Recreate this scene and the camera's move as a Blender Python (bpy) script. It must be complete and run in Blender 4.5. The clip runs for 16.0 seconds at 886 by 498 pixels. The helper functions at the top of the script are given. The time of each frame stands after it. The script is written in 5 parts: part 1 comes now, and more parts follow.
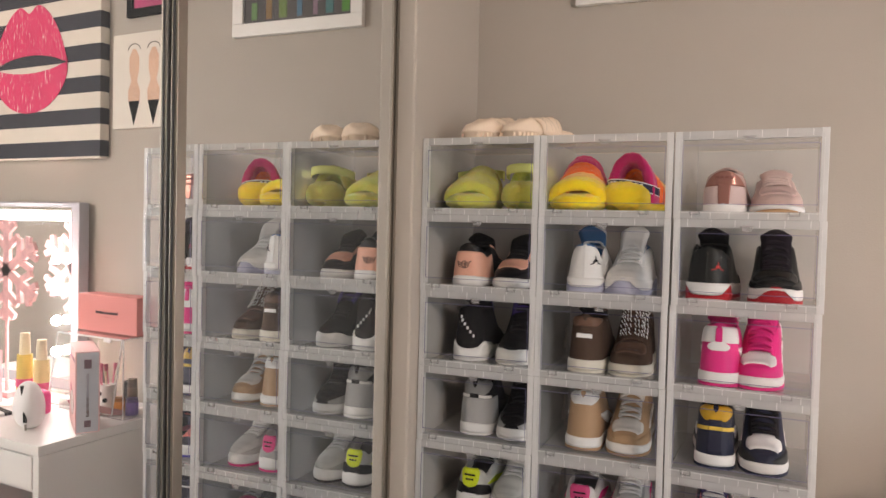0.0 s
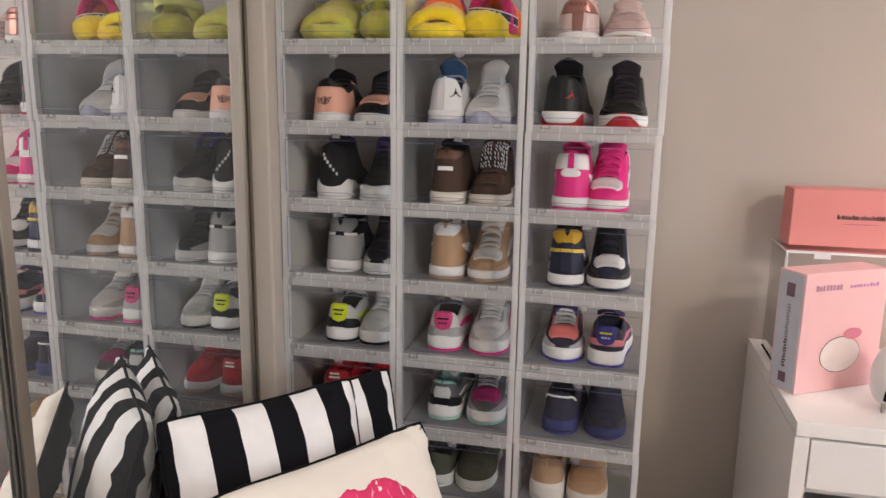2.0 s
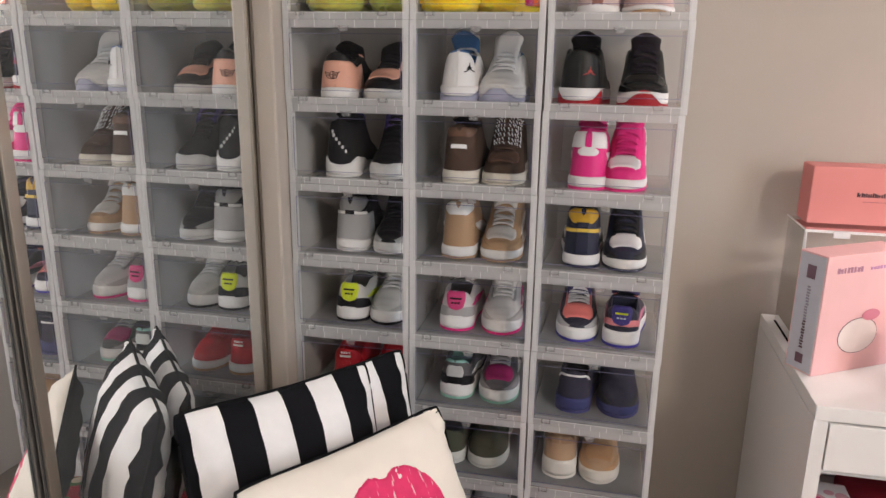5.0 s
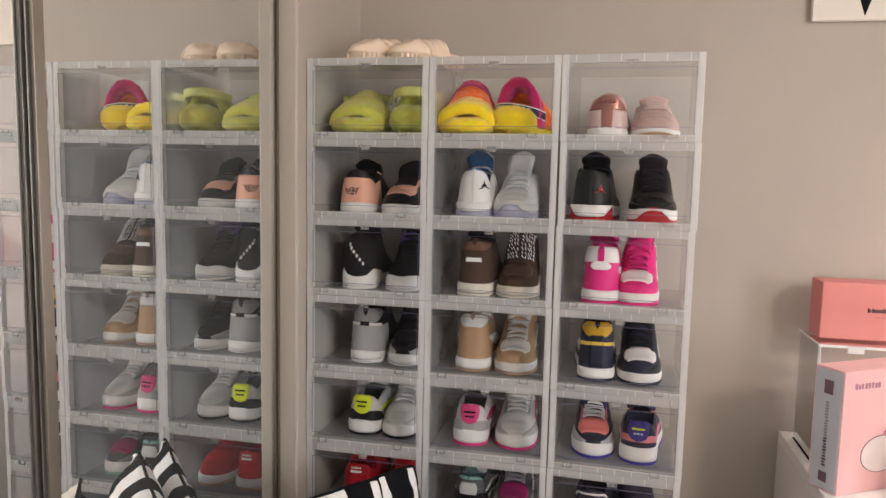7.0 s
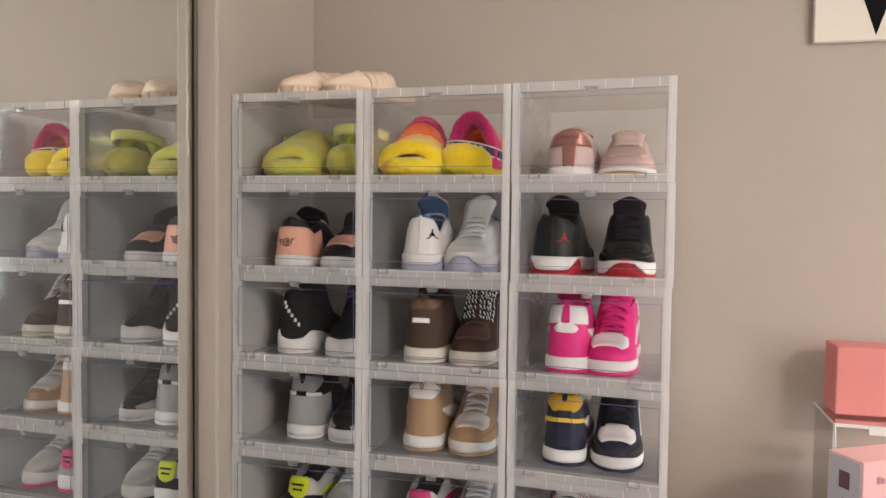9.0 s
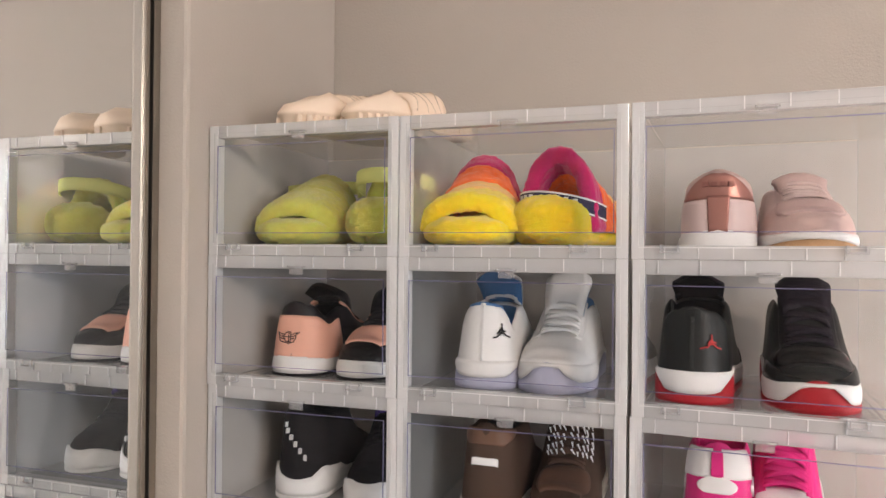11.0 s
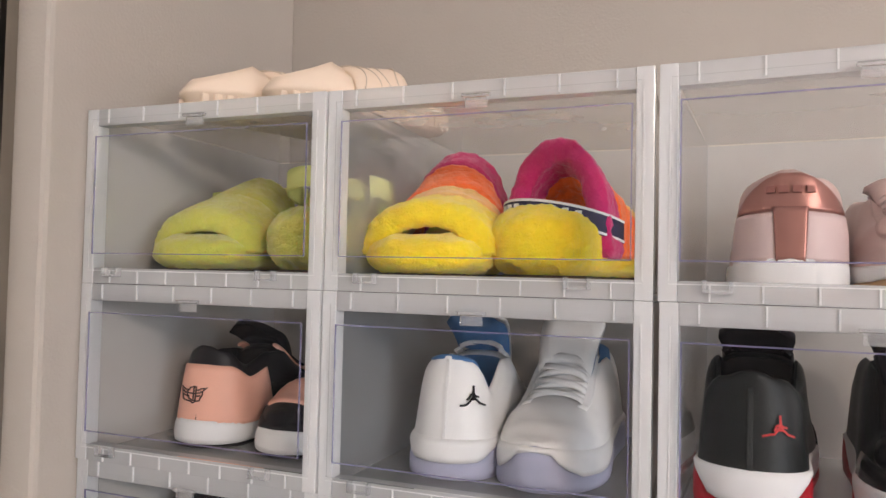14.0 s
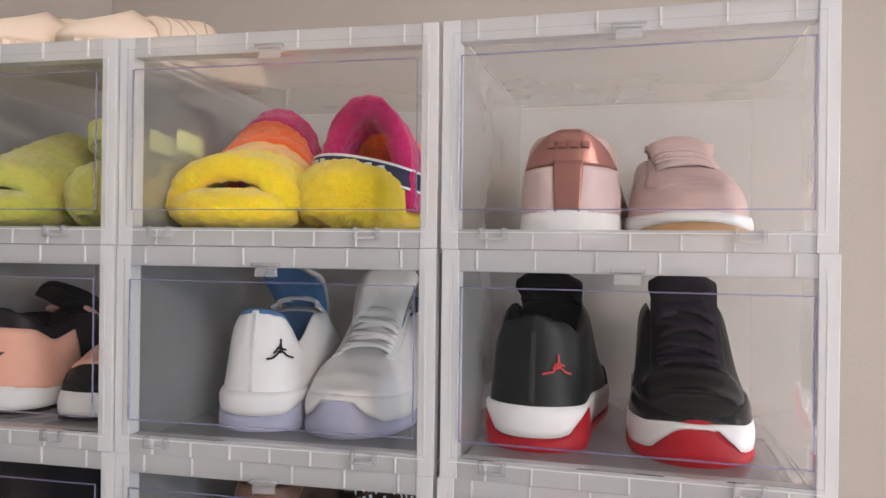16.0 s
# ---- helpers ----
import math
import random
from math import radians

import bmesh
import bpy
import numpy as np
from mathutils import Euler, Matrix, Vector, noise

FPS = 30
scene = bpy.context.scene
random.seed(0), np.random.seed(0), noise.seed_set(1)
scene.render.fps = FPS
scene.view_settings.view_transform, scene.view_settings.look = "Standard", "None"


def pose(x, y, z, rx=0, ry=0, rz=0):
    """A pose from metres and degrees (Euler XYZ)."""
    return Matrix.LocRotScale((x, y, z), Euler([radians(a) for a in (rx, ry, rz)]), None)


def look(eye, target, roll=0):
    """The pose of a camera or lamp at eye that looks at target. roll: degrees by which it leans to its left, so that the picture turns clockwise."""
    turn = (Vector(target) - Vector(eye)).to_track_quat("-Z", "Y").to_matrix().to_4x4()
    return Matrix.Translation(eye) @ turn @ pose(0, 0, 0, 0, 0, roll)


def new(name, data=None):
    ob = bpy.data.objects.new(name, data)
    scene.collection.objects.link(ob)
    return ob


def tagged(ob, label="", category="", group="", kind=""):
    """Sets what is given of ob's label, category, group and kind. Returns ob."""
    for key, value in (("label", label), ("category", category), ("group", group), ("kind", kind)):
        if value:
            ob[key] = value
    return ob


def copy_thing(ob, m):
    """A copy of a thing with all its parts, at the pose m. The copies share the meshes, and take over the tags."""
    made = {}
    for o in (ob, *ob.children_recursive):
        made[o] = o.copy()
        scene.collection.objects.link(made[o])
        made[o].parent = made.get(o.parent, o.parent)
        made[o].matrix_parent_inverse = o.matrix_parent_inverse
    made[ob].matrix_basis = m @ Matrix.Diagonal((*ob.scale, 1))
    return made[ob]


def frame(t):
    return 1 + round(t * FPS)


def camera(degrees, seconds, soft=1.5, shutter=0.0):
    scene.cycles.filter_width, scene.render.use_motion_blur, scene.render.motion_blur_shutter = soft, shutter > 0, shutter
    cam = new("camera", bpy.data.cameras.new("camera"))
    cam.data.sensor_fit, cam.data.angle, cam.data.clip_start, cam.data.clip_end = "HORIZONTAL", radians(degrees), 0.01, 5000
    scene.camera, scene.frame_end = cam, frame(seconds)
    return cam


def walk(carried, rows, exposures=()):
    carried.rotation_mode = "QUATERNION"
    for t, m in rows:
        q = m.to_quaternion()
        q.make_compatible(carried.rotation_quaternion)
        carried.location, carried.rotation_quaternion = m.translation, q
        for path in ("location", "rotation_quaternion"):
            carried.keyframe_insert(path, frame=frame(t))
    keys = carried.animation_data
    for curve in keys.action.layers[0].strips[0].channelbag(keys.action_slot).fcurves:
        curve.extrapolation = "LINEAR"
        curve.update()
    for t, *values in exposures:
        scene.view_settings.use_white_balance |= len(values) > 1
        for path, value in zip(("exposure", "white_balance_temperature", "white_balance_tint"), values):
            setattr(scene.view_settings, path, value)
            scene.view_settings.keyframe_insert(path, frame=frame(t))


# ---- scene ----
cam = camera(63.0, 16.0)
PATH = [
    (0, (-0.0114, 0.0577, 1.4743), (-0.6716, 1.6763, 1.4201), 1.4),
    (0.5, (0.0446, 0.0262, 1.3912), (-0.4923, 1.6903, 1.3746), 0.7),
    (1, (0.0551, 0.0359, 1.3833), (-0.3917, 1.7209, 1.2522), 0.8),
    (1.5, (0.0498, 0.0507, 1.3772), (-0.3506, 1.7348, 1.1289), 0.9),
    (2, (0.0455, 0.0638, 1.3720), (-0.3367, 1.7366, 1.0309), 0.9),
    (2.5, (0.0393, 0.0848, 1.3632), (-0.3323, 1.7427, 0.9514), 0.6),
    (3, (0.0324, 0.1049, 1.3545), (-0.3297, 1.7436, 0.8622), 0.2),
    (3.2, (0.0271, 0.1224, 1.3475), (-0.3279, 1.7471, 0.8045), -0.2),
    (5.3, (-0.0332, 0.0936, 1.4402), (-0.3830, 1.7567, 1.0309), 1.0),
    (5.5, (-0.0393, 0.0892, 1.4384), (-0.3926, 1.7620, 1.0694), 1.1),
    (6, (-0.0455, 0.0717, 1.4463), (-0.4188, 1.7585, 1.1726), 1.2),
    (6.5, (-0.0481, 0.0682, 1.4419), (-0.4258, 1.7620, 1.2233), 1.2),
    (7, (-0.0490, 0.0691, 1.4340), (-0.4180, 1.7681, 1.2460), 1.2),
    (7.5, (-0.0472, 0.0682, 1.4428), (-0.4005, 1.7716, 1.2600), 1.4),
    (8, (-0.0437, 0.0909, 1.4375), (-0.4005, 1.7952, 1.2723), 1.1),
    (8.5, (0.0087, 0.2037, 1.4332), (-0.3891, 1.9019, 1.3099), 0.8),
    (9, (0.0979, 0.3436, 1.4340), (-0.3664, 2.0287, 1.3615), 0.7),
    (9.2, (0.1207, 0.3804, 1.4323), (-0.3629, 2.0601, 1.3807), 0.8),
    (11.3, (-0.0962, 0.9164, 1.5145), (-0.6803, 2.5647, 1.5416), 0.4),
    (11.5, (-0.0927, 0.9872, 1.5162), (-0.7109, 2.6224, 1.5530), 0.6),
    (12, (-0.1119, 1.0755, 1.5259), (-0.8080, 2.6783, 1.5792), 0.8),
    (12.5, (-0.1495, 1.0974, 1.5442), (-0.8849, 2.6836, 1.5783), 0.4),
    (13, (-0.1460, 1.1053, 1.5425), (-0.8762, 2.6941, 1.5696), 0.4),
    (13.5, (-0.1215, 1.1053, 1.5294), (-0.8123, 2.7107, 1.5766), 1.0),
    (14, (-0.0979, 1.1140, 1.5232), (-0.7266, 2.7457, 1.5801), 1.2),
    (14.5, (-0.0874, 1.1096, 1.5259), (-0.6444, 2.7675, 1.5678), 1.1),
    (15, (-0.0717, 1.1035, 1.5197), (-0.5640, 2.7815, 1.5486), 0.9),
    (15.5, (-0.0498, 1.1131, 1.5136), (-0.4599, 2.8130, 1.5171), 0.7),
    (16, (-0.0219, 1.1219, 1.5049), (-0.3760, 2.8349, 1.5023), 0.7),
]
walk(cam, [(t, look(eye, target, roll)) for t, eye, target, roll in PATH],
     [(0, 0.13, 6980, 15), (1.5, 0.08, 6800, 15), (3.2, 0.09, 6500, 15), (7, 0.17, 6800, 13), (9.2, 0.19, 6880, 14), (11.3, 0.48, 6680, 15), (13, 0.48, 6570, 15), (16, 0.37, 6230, 13)])

# ---------------------------------------------------------------- light
world = bpy.data.worlds.new("daylight")
scene.world = world
world.use_nodes = True
wn = world.node_tree
sky = wn.nodes.new("ShaderNodeTexSky")
sky.sky_type, sky.sun_disc = "NISHITA", False
sky.sun_elevation, sky.sun_rotation = radians(38), radians(90)
wn.links.new(sky.outputs[0], wn.nodes["Background"].inputs[0])
wn.nodes["Background"].inputs[1].default_value = 0.12

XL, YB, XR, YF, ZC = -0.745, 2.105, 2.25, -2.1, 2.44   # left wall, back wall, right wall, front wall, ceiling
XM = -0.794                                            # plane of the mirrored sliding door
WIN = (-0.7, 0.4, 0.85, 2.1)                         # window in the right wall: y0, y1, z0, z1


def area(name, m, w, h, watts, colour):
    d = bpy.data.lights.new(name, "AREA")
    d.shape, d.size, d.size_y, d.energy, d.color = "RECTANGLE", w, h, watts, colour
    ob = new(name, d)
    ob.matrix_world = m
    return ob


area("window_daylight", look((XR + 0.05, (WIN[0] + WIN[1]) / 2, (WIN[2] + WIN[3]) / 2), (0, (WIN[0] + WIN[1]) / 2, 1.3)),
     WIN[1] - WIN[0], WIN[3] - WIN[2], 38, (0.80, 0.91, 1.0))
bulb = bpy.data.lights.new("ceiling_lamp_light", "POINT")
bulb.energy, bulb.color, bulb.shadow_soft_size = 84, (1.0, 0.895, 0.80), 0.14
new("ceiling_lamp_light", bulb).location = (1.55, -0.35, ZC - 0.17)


# ---------------------------------------------------------------- materials
def mat(name, colour, rough=0.5, metal=0.0, vary=0.06, scale=30.0, bump=0.0, bump_scale=200.0, spec=0.5, sheen=0.0, island=0.0, coat=0.0):
    m = bpy.data.materials.new(name)
    m.use_nodes = True
    nt = m.node_tree
    b = nt.nodes["Principled BSDF"]
    co = nt.nodes.new("ShaderNodeTexCoord")
    n1 = nt.nodes.new("ShaderNodeTexNoise")
    n1.inputs["Scale"].default_value, n1.inputs["Detail"].default_value = scale, 6
    n2 = nt.nodes.new("ShaderNodeTexNoise")
    n2.inputs["Scale"].default_value = scale / 9
    nt.links.new(co.outputs["Object"], n1.inputs["Vector"])
    nt.links.new(co.outputs["Object"], n2.inputs["Vector"])
    add = nt.nodes.new("ShaderNodeMath")
    add.operation = "ADD"
    nt.links.new(n1.outputs[0], add.inputs[0])
    nt.links.new(n2.outputs[0], add.inputs[1])
    mr = nt.nodes.new("ShaderNodeMapRange")
    mr.inputs["From Min"].default_value, mr.inputs["From Max"].default_value = 0.6, 1.4
    mr.inputs["To Min"].default_value, mr.inputs["To Max"].default_value = 1 - vary, 1 + vary
    nt.links.new(add.outputs[0], mr.inputs["Value"])
    mul = nt.nodes.new("ShaderNodeVectorMath")
    mul.operation = "SCALE"
    mul.inputs[0].default_value = colour
    nt.links.new(mr.outputs[0], mul.inputs["Scale"])
    nt.links.new(mul.outputs[0], b.inputs["Base Color"])
    b.inputs["Roughness"].default_value, b.inputs["Metallic"].default_value = rough, metal
    b.inputs["Specular IOR Level"].default_value = spec
    b.inputs["Sheen Weight"].default_value = sheen
    b.inputs["Coat Weight"].default_value = coat
    if bump:
        n3 = nt.nodes.new("ShaderNodeTexNoise")
        n3.inputs["Scale"].default_value, n3.inputs["Detail"].default_value = bump_scale, 4
        nt.links.new(co.outputs["Object"], n3.inputs["Vector"])
        bp = nt.nodes.new("ShaderNodeBump")
        bp.inputs["Strength"].default_value, bp.inputs["Distance"].default_value = bump, 0.002
        nt.links.new(n3.outputs[0], bp.inputs["Height"])
        nt.links.new(bp.outputs[0], b.inputs["Normal"])
    return m


def plastic(name, clear, tint, rough, gloss_rough, through_light=0.5, ior=1.42):
    """Thin clear or frosted plastic: part of the light goes straight on, the rest is scattered; Fresnel adds the gloss."""
    m = bpy.data.materials.new(name)
    m.use_nodes = True
    nt = m.node_tree
    nt.nodes.remove(nt.nodes["Principled BSDF"])
    out = nt.nodes["Material Output"]
    tr = nt.nodes.new("ShaderNodeBsdfTransparent")
    tr.inputs[0].default_value = (0.995, 0.995, 0.995, 1)
    di = nt.nodes.new("ShaderNodeBsdfDiffuse")
    tl = nt.nodes.new("ShaderNodeBsdfTranslucent")
    noise_n = nt.nodes.new("ShaderNodeTexNoise")
    noise_n.inputs["Scale"].default_value, noise_n.inputs["Detail"].default_value = 14, 5
    co = nt.nodes.new("ShaderNodeTexCoord")
    nt.links.new(co.outputs["Object"], noise_n.inputs["Vector"])
    for s in (di, tl):
        s.inputs[0].default_value = (*tint, 1)
    body = nt.nodes.new("ShaderNodeMixShader")
    body.inputs[0].default_value = through_light
    nt.links.new(di.outputs[0], body.inputs[1])
    nt.links.new(tl.outputs[0], body.inputs[2])
    mr = nt.nodes.new("ShaderNodeMapRange")
    mr.inputs["From Min"].default_value, mr.inputs["From Max"].default_value = 0.3, 0.7
    mr.inputs["To Min"].default_value, mr.inputs["To Max"].default_value = 1 - clear - 0.04 * (1 - clear), 1 - clear + 0.06 * (1 - clear)
    nt.links.new(noise_n.outputs[0], mr.inputs["Value"])
    mix = nt.nodes.new("ShaderNodeMixShader")
    nt.links.new(mr.outputs[0], mix.inputs[0])
    nt.links.new(tr.outputs[0], mix.inputs[1])
    nt.links.new(body.outputs[0], mix.inputs[2])
    gl = nt.nodes.new("ShaderNodeBsdfGlossy")
    gl.inputs["Roughness"].default_value = gloss_rough
    fr = nt.nodes.new("ShaderNodeFresnel")
    fr.inputs[0].default_value = ior
    mix2 = nt.nodes.new("ShaderNodeMixShader")
    nt.links.new(fr.outputs[0], mix2.inputs[0])
    nt.links.new(mix.outputs[0], mix2.inputs[1])
    nt.links.new(gl.outputs[0], mix2.inputs[2])
    nt.links.new(mix2.outputs[0], out.inputs[0])
    return m


def glow(name, colour, strength):
    m = bpy.data.materials.new(name)
    m.use_nodes = True
    b = m.node_tree.nodes["Principled BSDF"]
    b.inputs["Emission Color"].default_value = (*colour, 1)
    b.inputs["Emission Strength"].default_value = strength
    return m


WALL = mat("greige_wall_paint", (0.418, 0.373, 0.327), 0.75, vary=0.025, scale=6, bump=0.25, bump_scale=260)
TRIM = mat("white_trim_paint", (0.78, 0.76, 0.73), 0.4, vary=0.02, scale=10, bump=0.05)
CEIL = mat("white_ceiling_paint", (0.8, 0.79, 0.77), 0.85, vary=0.02, scale=5, bump=0.3, bump_scale=120)
CARPET = mat("brown_carpet", (0.2, 0.155, 0.115), 0.95, vary=0.35, scale=160, bump=1.0, bump_scale=420, sheen=0.2)
MIRROR = mat("mirror_glass", (0.91, 0.93, 0.93), 0.0, metal=0.96, vary=0.0)
STEEL = mat("brushed_nickel", (0.34, 0.31, 0.27), 0.40, metal=1.0, vary=0.05, scale=40)
GASKET = mat("dark_gasket", (0.03, 0.03, 0.03), 0.6)
BODY = plastic("frosted_box_plastic", 0.66, (0.97, 0.98, 0.99), 0.3, 0.06, 0.5)
RIM = plastic("milky_rim_plastic", 0.30, (0.98, 0.98, 0.985), 0.3, 0.12, 0.28, 1.46)
RAIL = plastic("clearer_rail_plastic", 0.50, (0.97, 0.975, 0.985), 0.3, 0.10, 0.35, 1.46)
RIB = plastic("moulded_rib_plastic", 0.20, (0.98, 0.98, 0.98), 0.3, 0.12, 0.3)
CLEAR = plastic("clear_door_plastic", 0.995, (0.85, 0.85, 0.9), 0.02, 0.02, ior=1.28)
EDGE = plastic("clear_door_edge", 0.60, (0.44, 0.42, 0.72), 0.05, 0.04)
ACRYL = plastic("clear_acrylic", 0.985, (0.9, 0.9, 0.92), 0.02, 0.02, ior=1.3)
TAB = plastic("clear_tab_plastic", 0.80, (0.95, 0.95, 0.97), 0.05, 0.08, 0.3, ior=1.38)
ACRYL_EDGE = plastic("bright_acrylic_edge", 0.10, (0.98, 0.98, 0.98), 0.05, 0.08, 0.1, 1.3)
WHITE_LAQ = mat("white_foil_furniture", (0.76, 0.74, 0.72), 0.38, vary=0.02, scale=8)


# ---------------------------------------------------------------- mesh helpers
def part(name, bm, material, parent=None, label="", smooth=False):
    me = bpy.data.meshes.new(name)
    bm.to_mesh(me)
    bm.free()
    for m in (material if isinstance(material, (list, tuple)) else [material]):
        me.materials.append(m)
    if smooth:
        for p in me.polygons:
            p.use_smooth = True
    ob = new(name, me)
    ob.parent = parent
    if label:
        ob["label"] = label
    return ob


def add_box(bm, x0, x1, y0, y1, z0, z1, bevel=0.0, m=None, mi=0):
    vs = [bm.verts.new((x, y, z)) for z in (z0, z1) for y in (y0, y1) for x in (x0, x1)]
    fs = [bm.faces.new([vs[i] for i in q]) for q in ((0, 2, 3, 1), (4, 5, 7, 6), (0, 1, 5, 4), (2, 6, 7, 3), (0, 4, 6, 2), (1, 3, 7, 5))]
    for f_ in fs:
        f_.material_index = mi
    geo = vs
    if bevel:
        es = list({e for f_ in fs for e in f_.edges})
        r = bmesh.ops.bevel(bm, geom=es, offset=bevel, segments=2, affect="EDGES", profile=0.5)
        geo = list({v for f_ in r["faces"] for v in f_.verts} | {v for v in vs if v.is_valid})
    if m is not None:
        bmesh.ops.transform(bm, matrix=m, verts=[v for v in geo if v.is_valid])
    return bm


def boxed(*a, **k):
    return add_box(bmesh.new(), *a, **k)


def cyl(bm, r0, r1, z0, z1, seg=16, m=None):
    r = bmesh.ops.create_cone(bm, cap_ends=True, segments=seg, radius1=r0, radius2=r1, depth=z1 - z0,
                              matrix=(m or Matrix()) @ Matrix.Translation((0, 0, (z0 + z1) / 2)))
    return bm


def thing(name, label, category, group="", m=None, kind=""):
    ob = new(name)
    ob.empty_display_size = 0.05
    if m is not None:
        ob.matrix_world = m
    return tagged(ob, label, category, group, kind)


def tube(pts, r, closed=False, seg=6):
    """A round cord through points."""
    bm = bmesh.new()
    n = len(pts)
    rings = []
    for i, p in enumerate(pts):
        a = pts[(i - 1) % n] if (closed or i) else p
        b = pts[(i + 1) % n] if (closed or i < n - 1) else p
        d = (Vector(b) - Vector(a)).normalized()
        q = d.to_track_quat("Z", "Y").to_matrix()
        rings.append([bm.verts.new(Vector(p) + q @ Vector((r * math.cos(k * math.tau / seg), r * math.sin(k * math.tau / seg), 0))) for k in range(seg)])
    for i in range(n if closed else n - 1):
        A, B = rings[i], rings[(i + 1) % n]
        for k in range(seg):
            bm.faces.new((A[k], A[(k + 1) % seg], B[(k + 1) % seg], B[k]))
    if not closed:
        bm.faces.new(rings[0][::-1])
        bm.faces.new(rings[-1])
    return bm


# ---------------------------------------------------------------- room
def structure(name, bm, material, label):
    return tagged(part(name, bm, material), label, name.split("_")[0], kind="structure")


structure("floor", boxed(-1.6, XR + 0.15, YF - 0.15, YB + 0.15, -0.1, 0.0), CARPET, "brown cut-pile carpet covering the room floor")
structure("ceiling", boxed(-1.6, XR + 0.15, YF - 0.15, YB + 0.15, ZC, ZC + 0.1), CEIL, "plain white painted ceiling")
structure("wall_north", boxed(-1.6, XR + 0.15, YB, YB + 0.12, 0, ZC), WALL, "greige painted wall behind the shoe boxes")
JY = 1.655   # end of the wall stub beside the closet opening
bm = bmesh.new()
add_box(bm, XL - 0.12, XL, JY, YB, 0, ZC, bevel=0.006)
structure("wall_west", bm, WALL, "short greige wall stub beside mirrored closet doors")
structure("wall_header", boxed(XL - 0.12, XL, -1.6, JY, 2.32, ZC), WALL, "greige wall above the closet opening")
structure("wall_west_far", boxed(XL - 0.12, XL, YF, -1.6, 0, ZC), WALL, "greige wall at the far end of the closet")
structure("wall_closet", boxed(-1.6, -1.5, YF, YB, 0, ZC), WALL, "plain wall at the back of the closet")
structure("wall_south", boxed(-1.6, XR + 0.15, YF - 0.12, YF, 0, ZC), WALL, "greige wall behind the camera")
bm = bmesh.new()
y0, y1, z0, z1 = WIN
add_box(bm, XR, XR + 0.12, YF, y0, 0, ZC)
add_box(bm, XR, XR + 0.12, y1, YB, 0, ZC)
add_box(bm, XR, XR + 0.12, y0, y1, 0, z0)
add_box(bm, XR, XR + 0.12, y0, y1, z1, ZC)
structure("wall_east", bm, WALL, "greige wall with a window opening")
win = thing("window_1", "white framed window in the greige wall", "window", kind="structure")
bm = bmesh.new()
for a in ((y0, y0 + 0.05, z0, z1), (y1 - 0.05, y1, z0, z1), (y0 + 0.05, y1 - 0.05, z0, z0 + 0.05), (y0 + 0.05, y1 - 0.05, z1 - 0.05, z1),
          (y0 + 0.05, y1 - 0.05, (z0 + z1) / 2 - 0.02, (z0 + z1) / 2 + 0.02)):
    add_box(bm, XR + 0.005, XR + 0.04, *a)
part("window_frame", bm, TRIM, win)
bm = bmesh.new()
add_box(bm, 0.163, XR, YB - 0.014, YB, 0, 0.078)
add_box(bm, 0.163, XR, YB - 0.009, YB, 0.078, 0.086)
structure("baseboard", bm, TRIM, "white painted baseboard along the back wall")


# mirrored sliding doors
def mirror_door(y0, y1, x, m, label, right=0.009):
    d = thing("mirrored_sliding_door", label, "mirror door", "closet doors")
    z0, z1, left = 0.02, 2.31, 0.021
    part("mirror_pane", boxed(x - 0.006, x, y0 + left * 0.6, y1 - right * 0.6, z0 + 0.01, z1 - 0.01), MIRROR, d)
    for a, b in ((y0, y0 + left), (y1 - right, y1)):
        part("frame_stile", boxed(x - 0.009, x + 0.004, a, b, z0, z1, bevel=0.0015), STEEL, d)
        part("edge_gasket", boxed(x - 0.004, x - 0.001, a - 0.002 if a == y0 else b, a if a == y0 else b + 0.002, z0, z1), GASKET, d)
    for a, b in ((z0, z0 + 0.03), (z1 - 0.03, z1)):
        part("frame_rail", boxed(x - 0.009, x + 0.003, y0 + left, y1 - right, a, b), STEEL, d)
    d.matrix_world = m
    return d


mirror_door(0.907, 1.634, XM, Matrix(), "full-height mirrored sliding closet door in nickel frame")
PB = Matrix.Translation((XM - 0.0115, 0.94, 0)) @ Matrix.Rotation(radians(-2.3), 4, "Z") @ Matrix.Translation((-(XM - 0.0115), -0.94, 0))
mirror_door(-0.45, 0.925, XM - 0.0115, PB, "mirrored sliding closet door behind the front one", 0.002)
tr = thing("closet_track", "nickel closet door track on the floor", "door track", kind="structure")
part("track_rail", boxed(XM - 0.07, XM + 0.03, -1.6, JY, 0, 0.018), STEEL, tr)
structure("trim", boxed(XM - 0.03, XM + 0.004, 1.6405, JY - 0.001, 0, 2.3), STEEL, "nickel jamb channel beside the closet door")

# ---------------------------------------------------------------- shoe boxes
BW, BH, BD, YFR, NROW = 0.2965, 0.188, 0.35, 1.705, 9
COLX = (-0.7425, -0.4445, -0.1445)


def share(ob):
    c = ob.copy()
    scene.collection.objects.link(c)
    return c


def one_skin(bm, centre, least=0.004):
    """Leave out the large outer faces of thin clear panels, so that light meets each panel once."""
    bmesh.ops.recalc_face_normals(bm, faces=bm.faces)
    far = [f for f in bm.faces if f.calc_area() > least and f.normal.dot(f.calc_center_median() - Vector(centre)) > 0]
    bmesh.ops.delete(bm, geom=far, context="FACES_ONLY")
    return bm


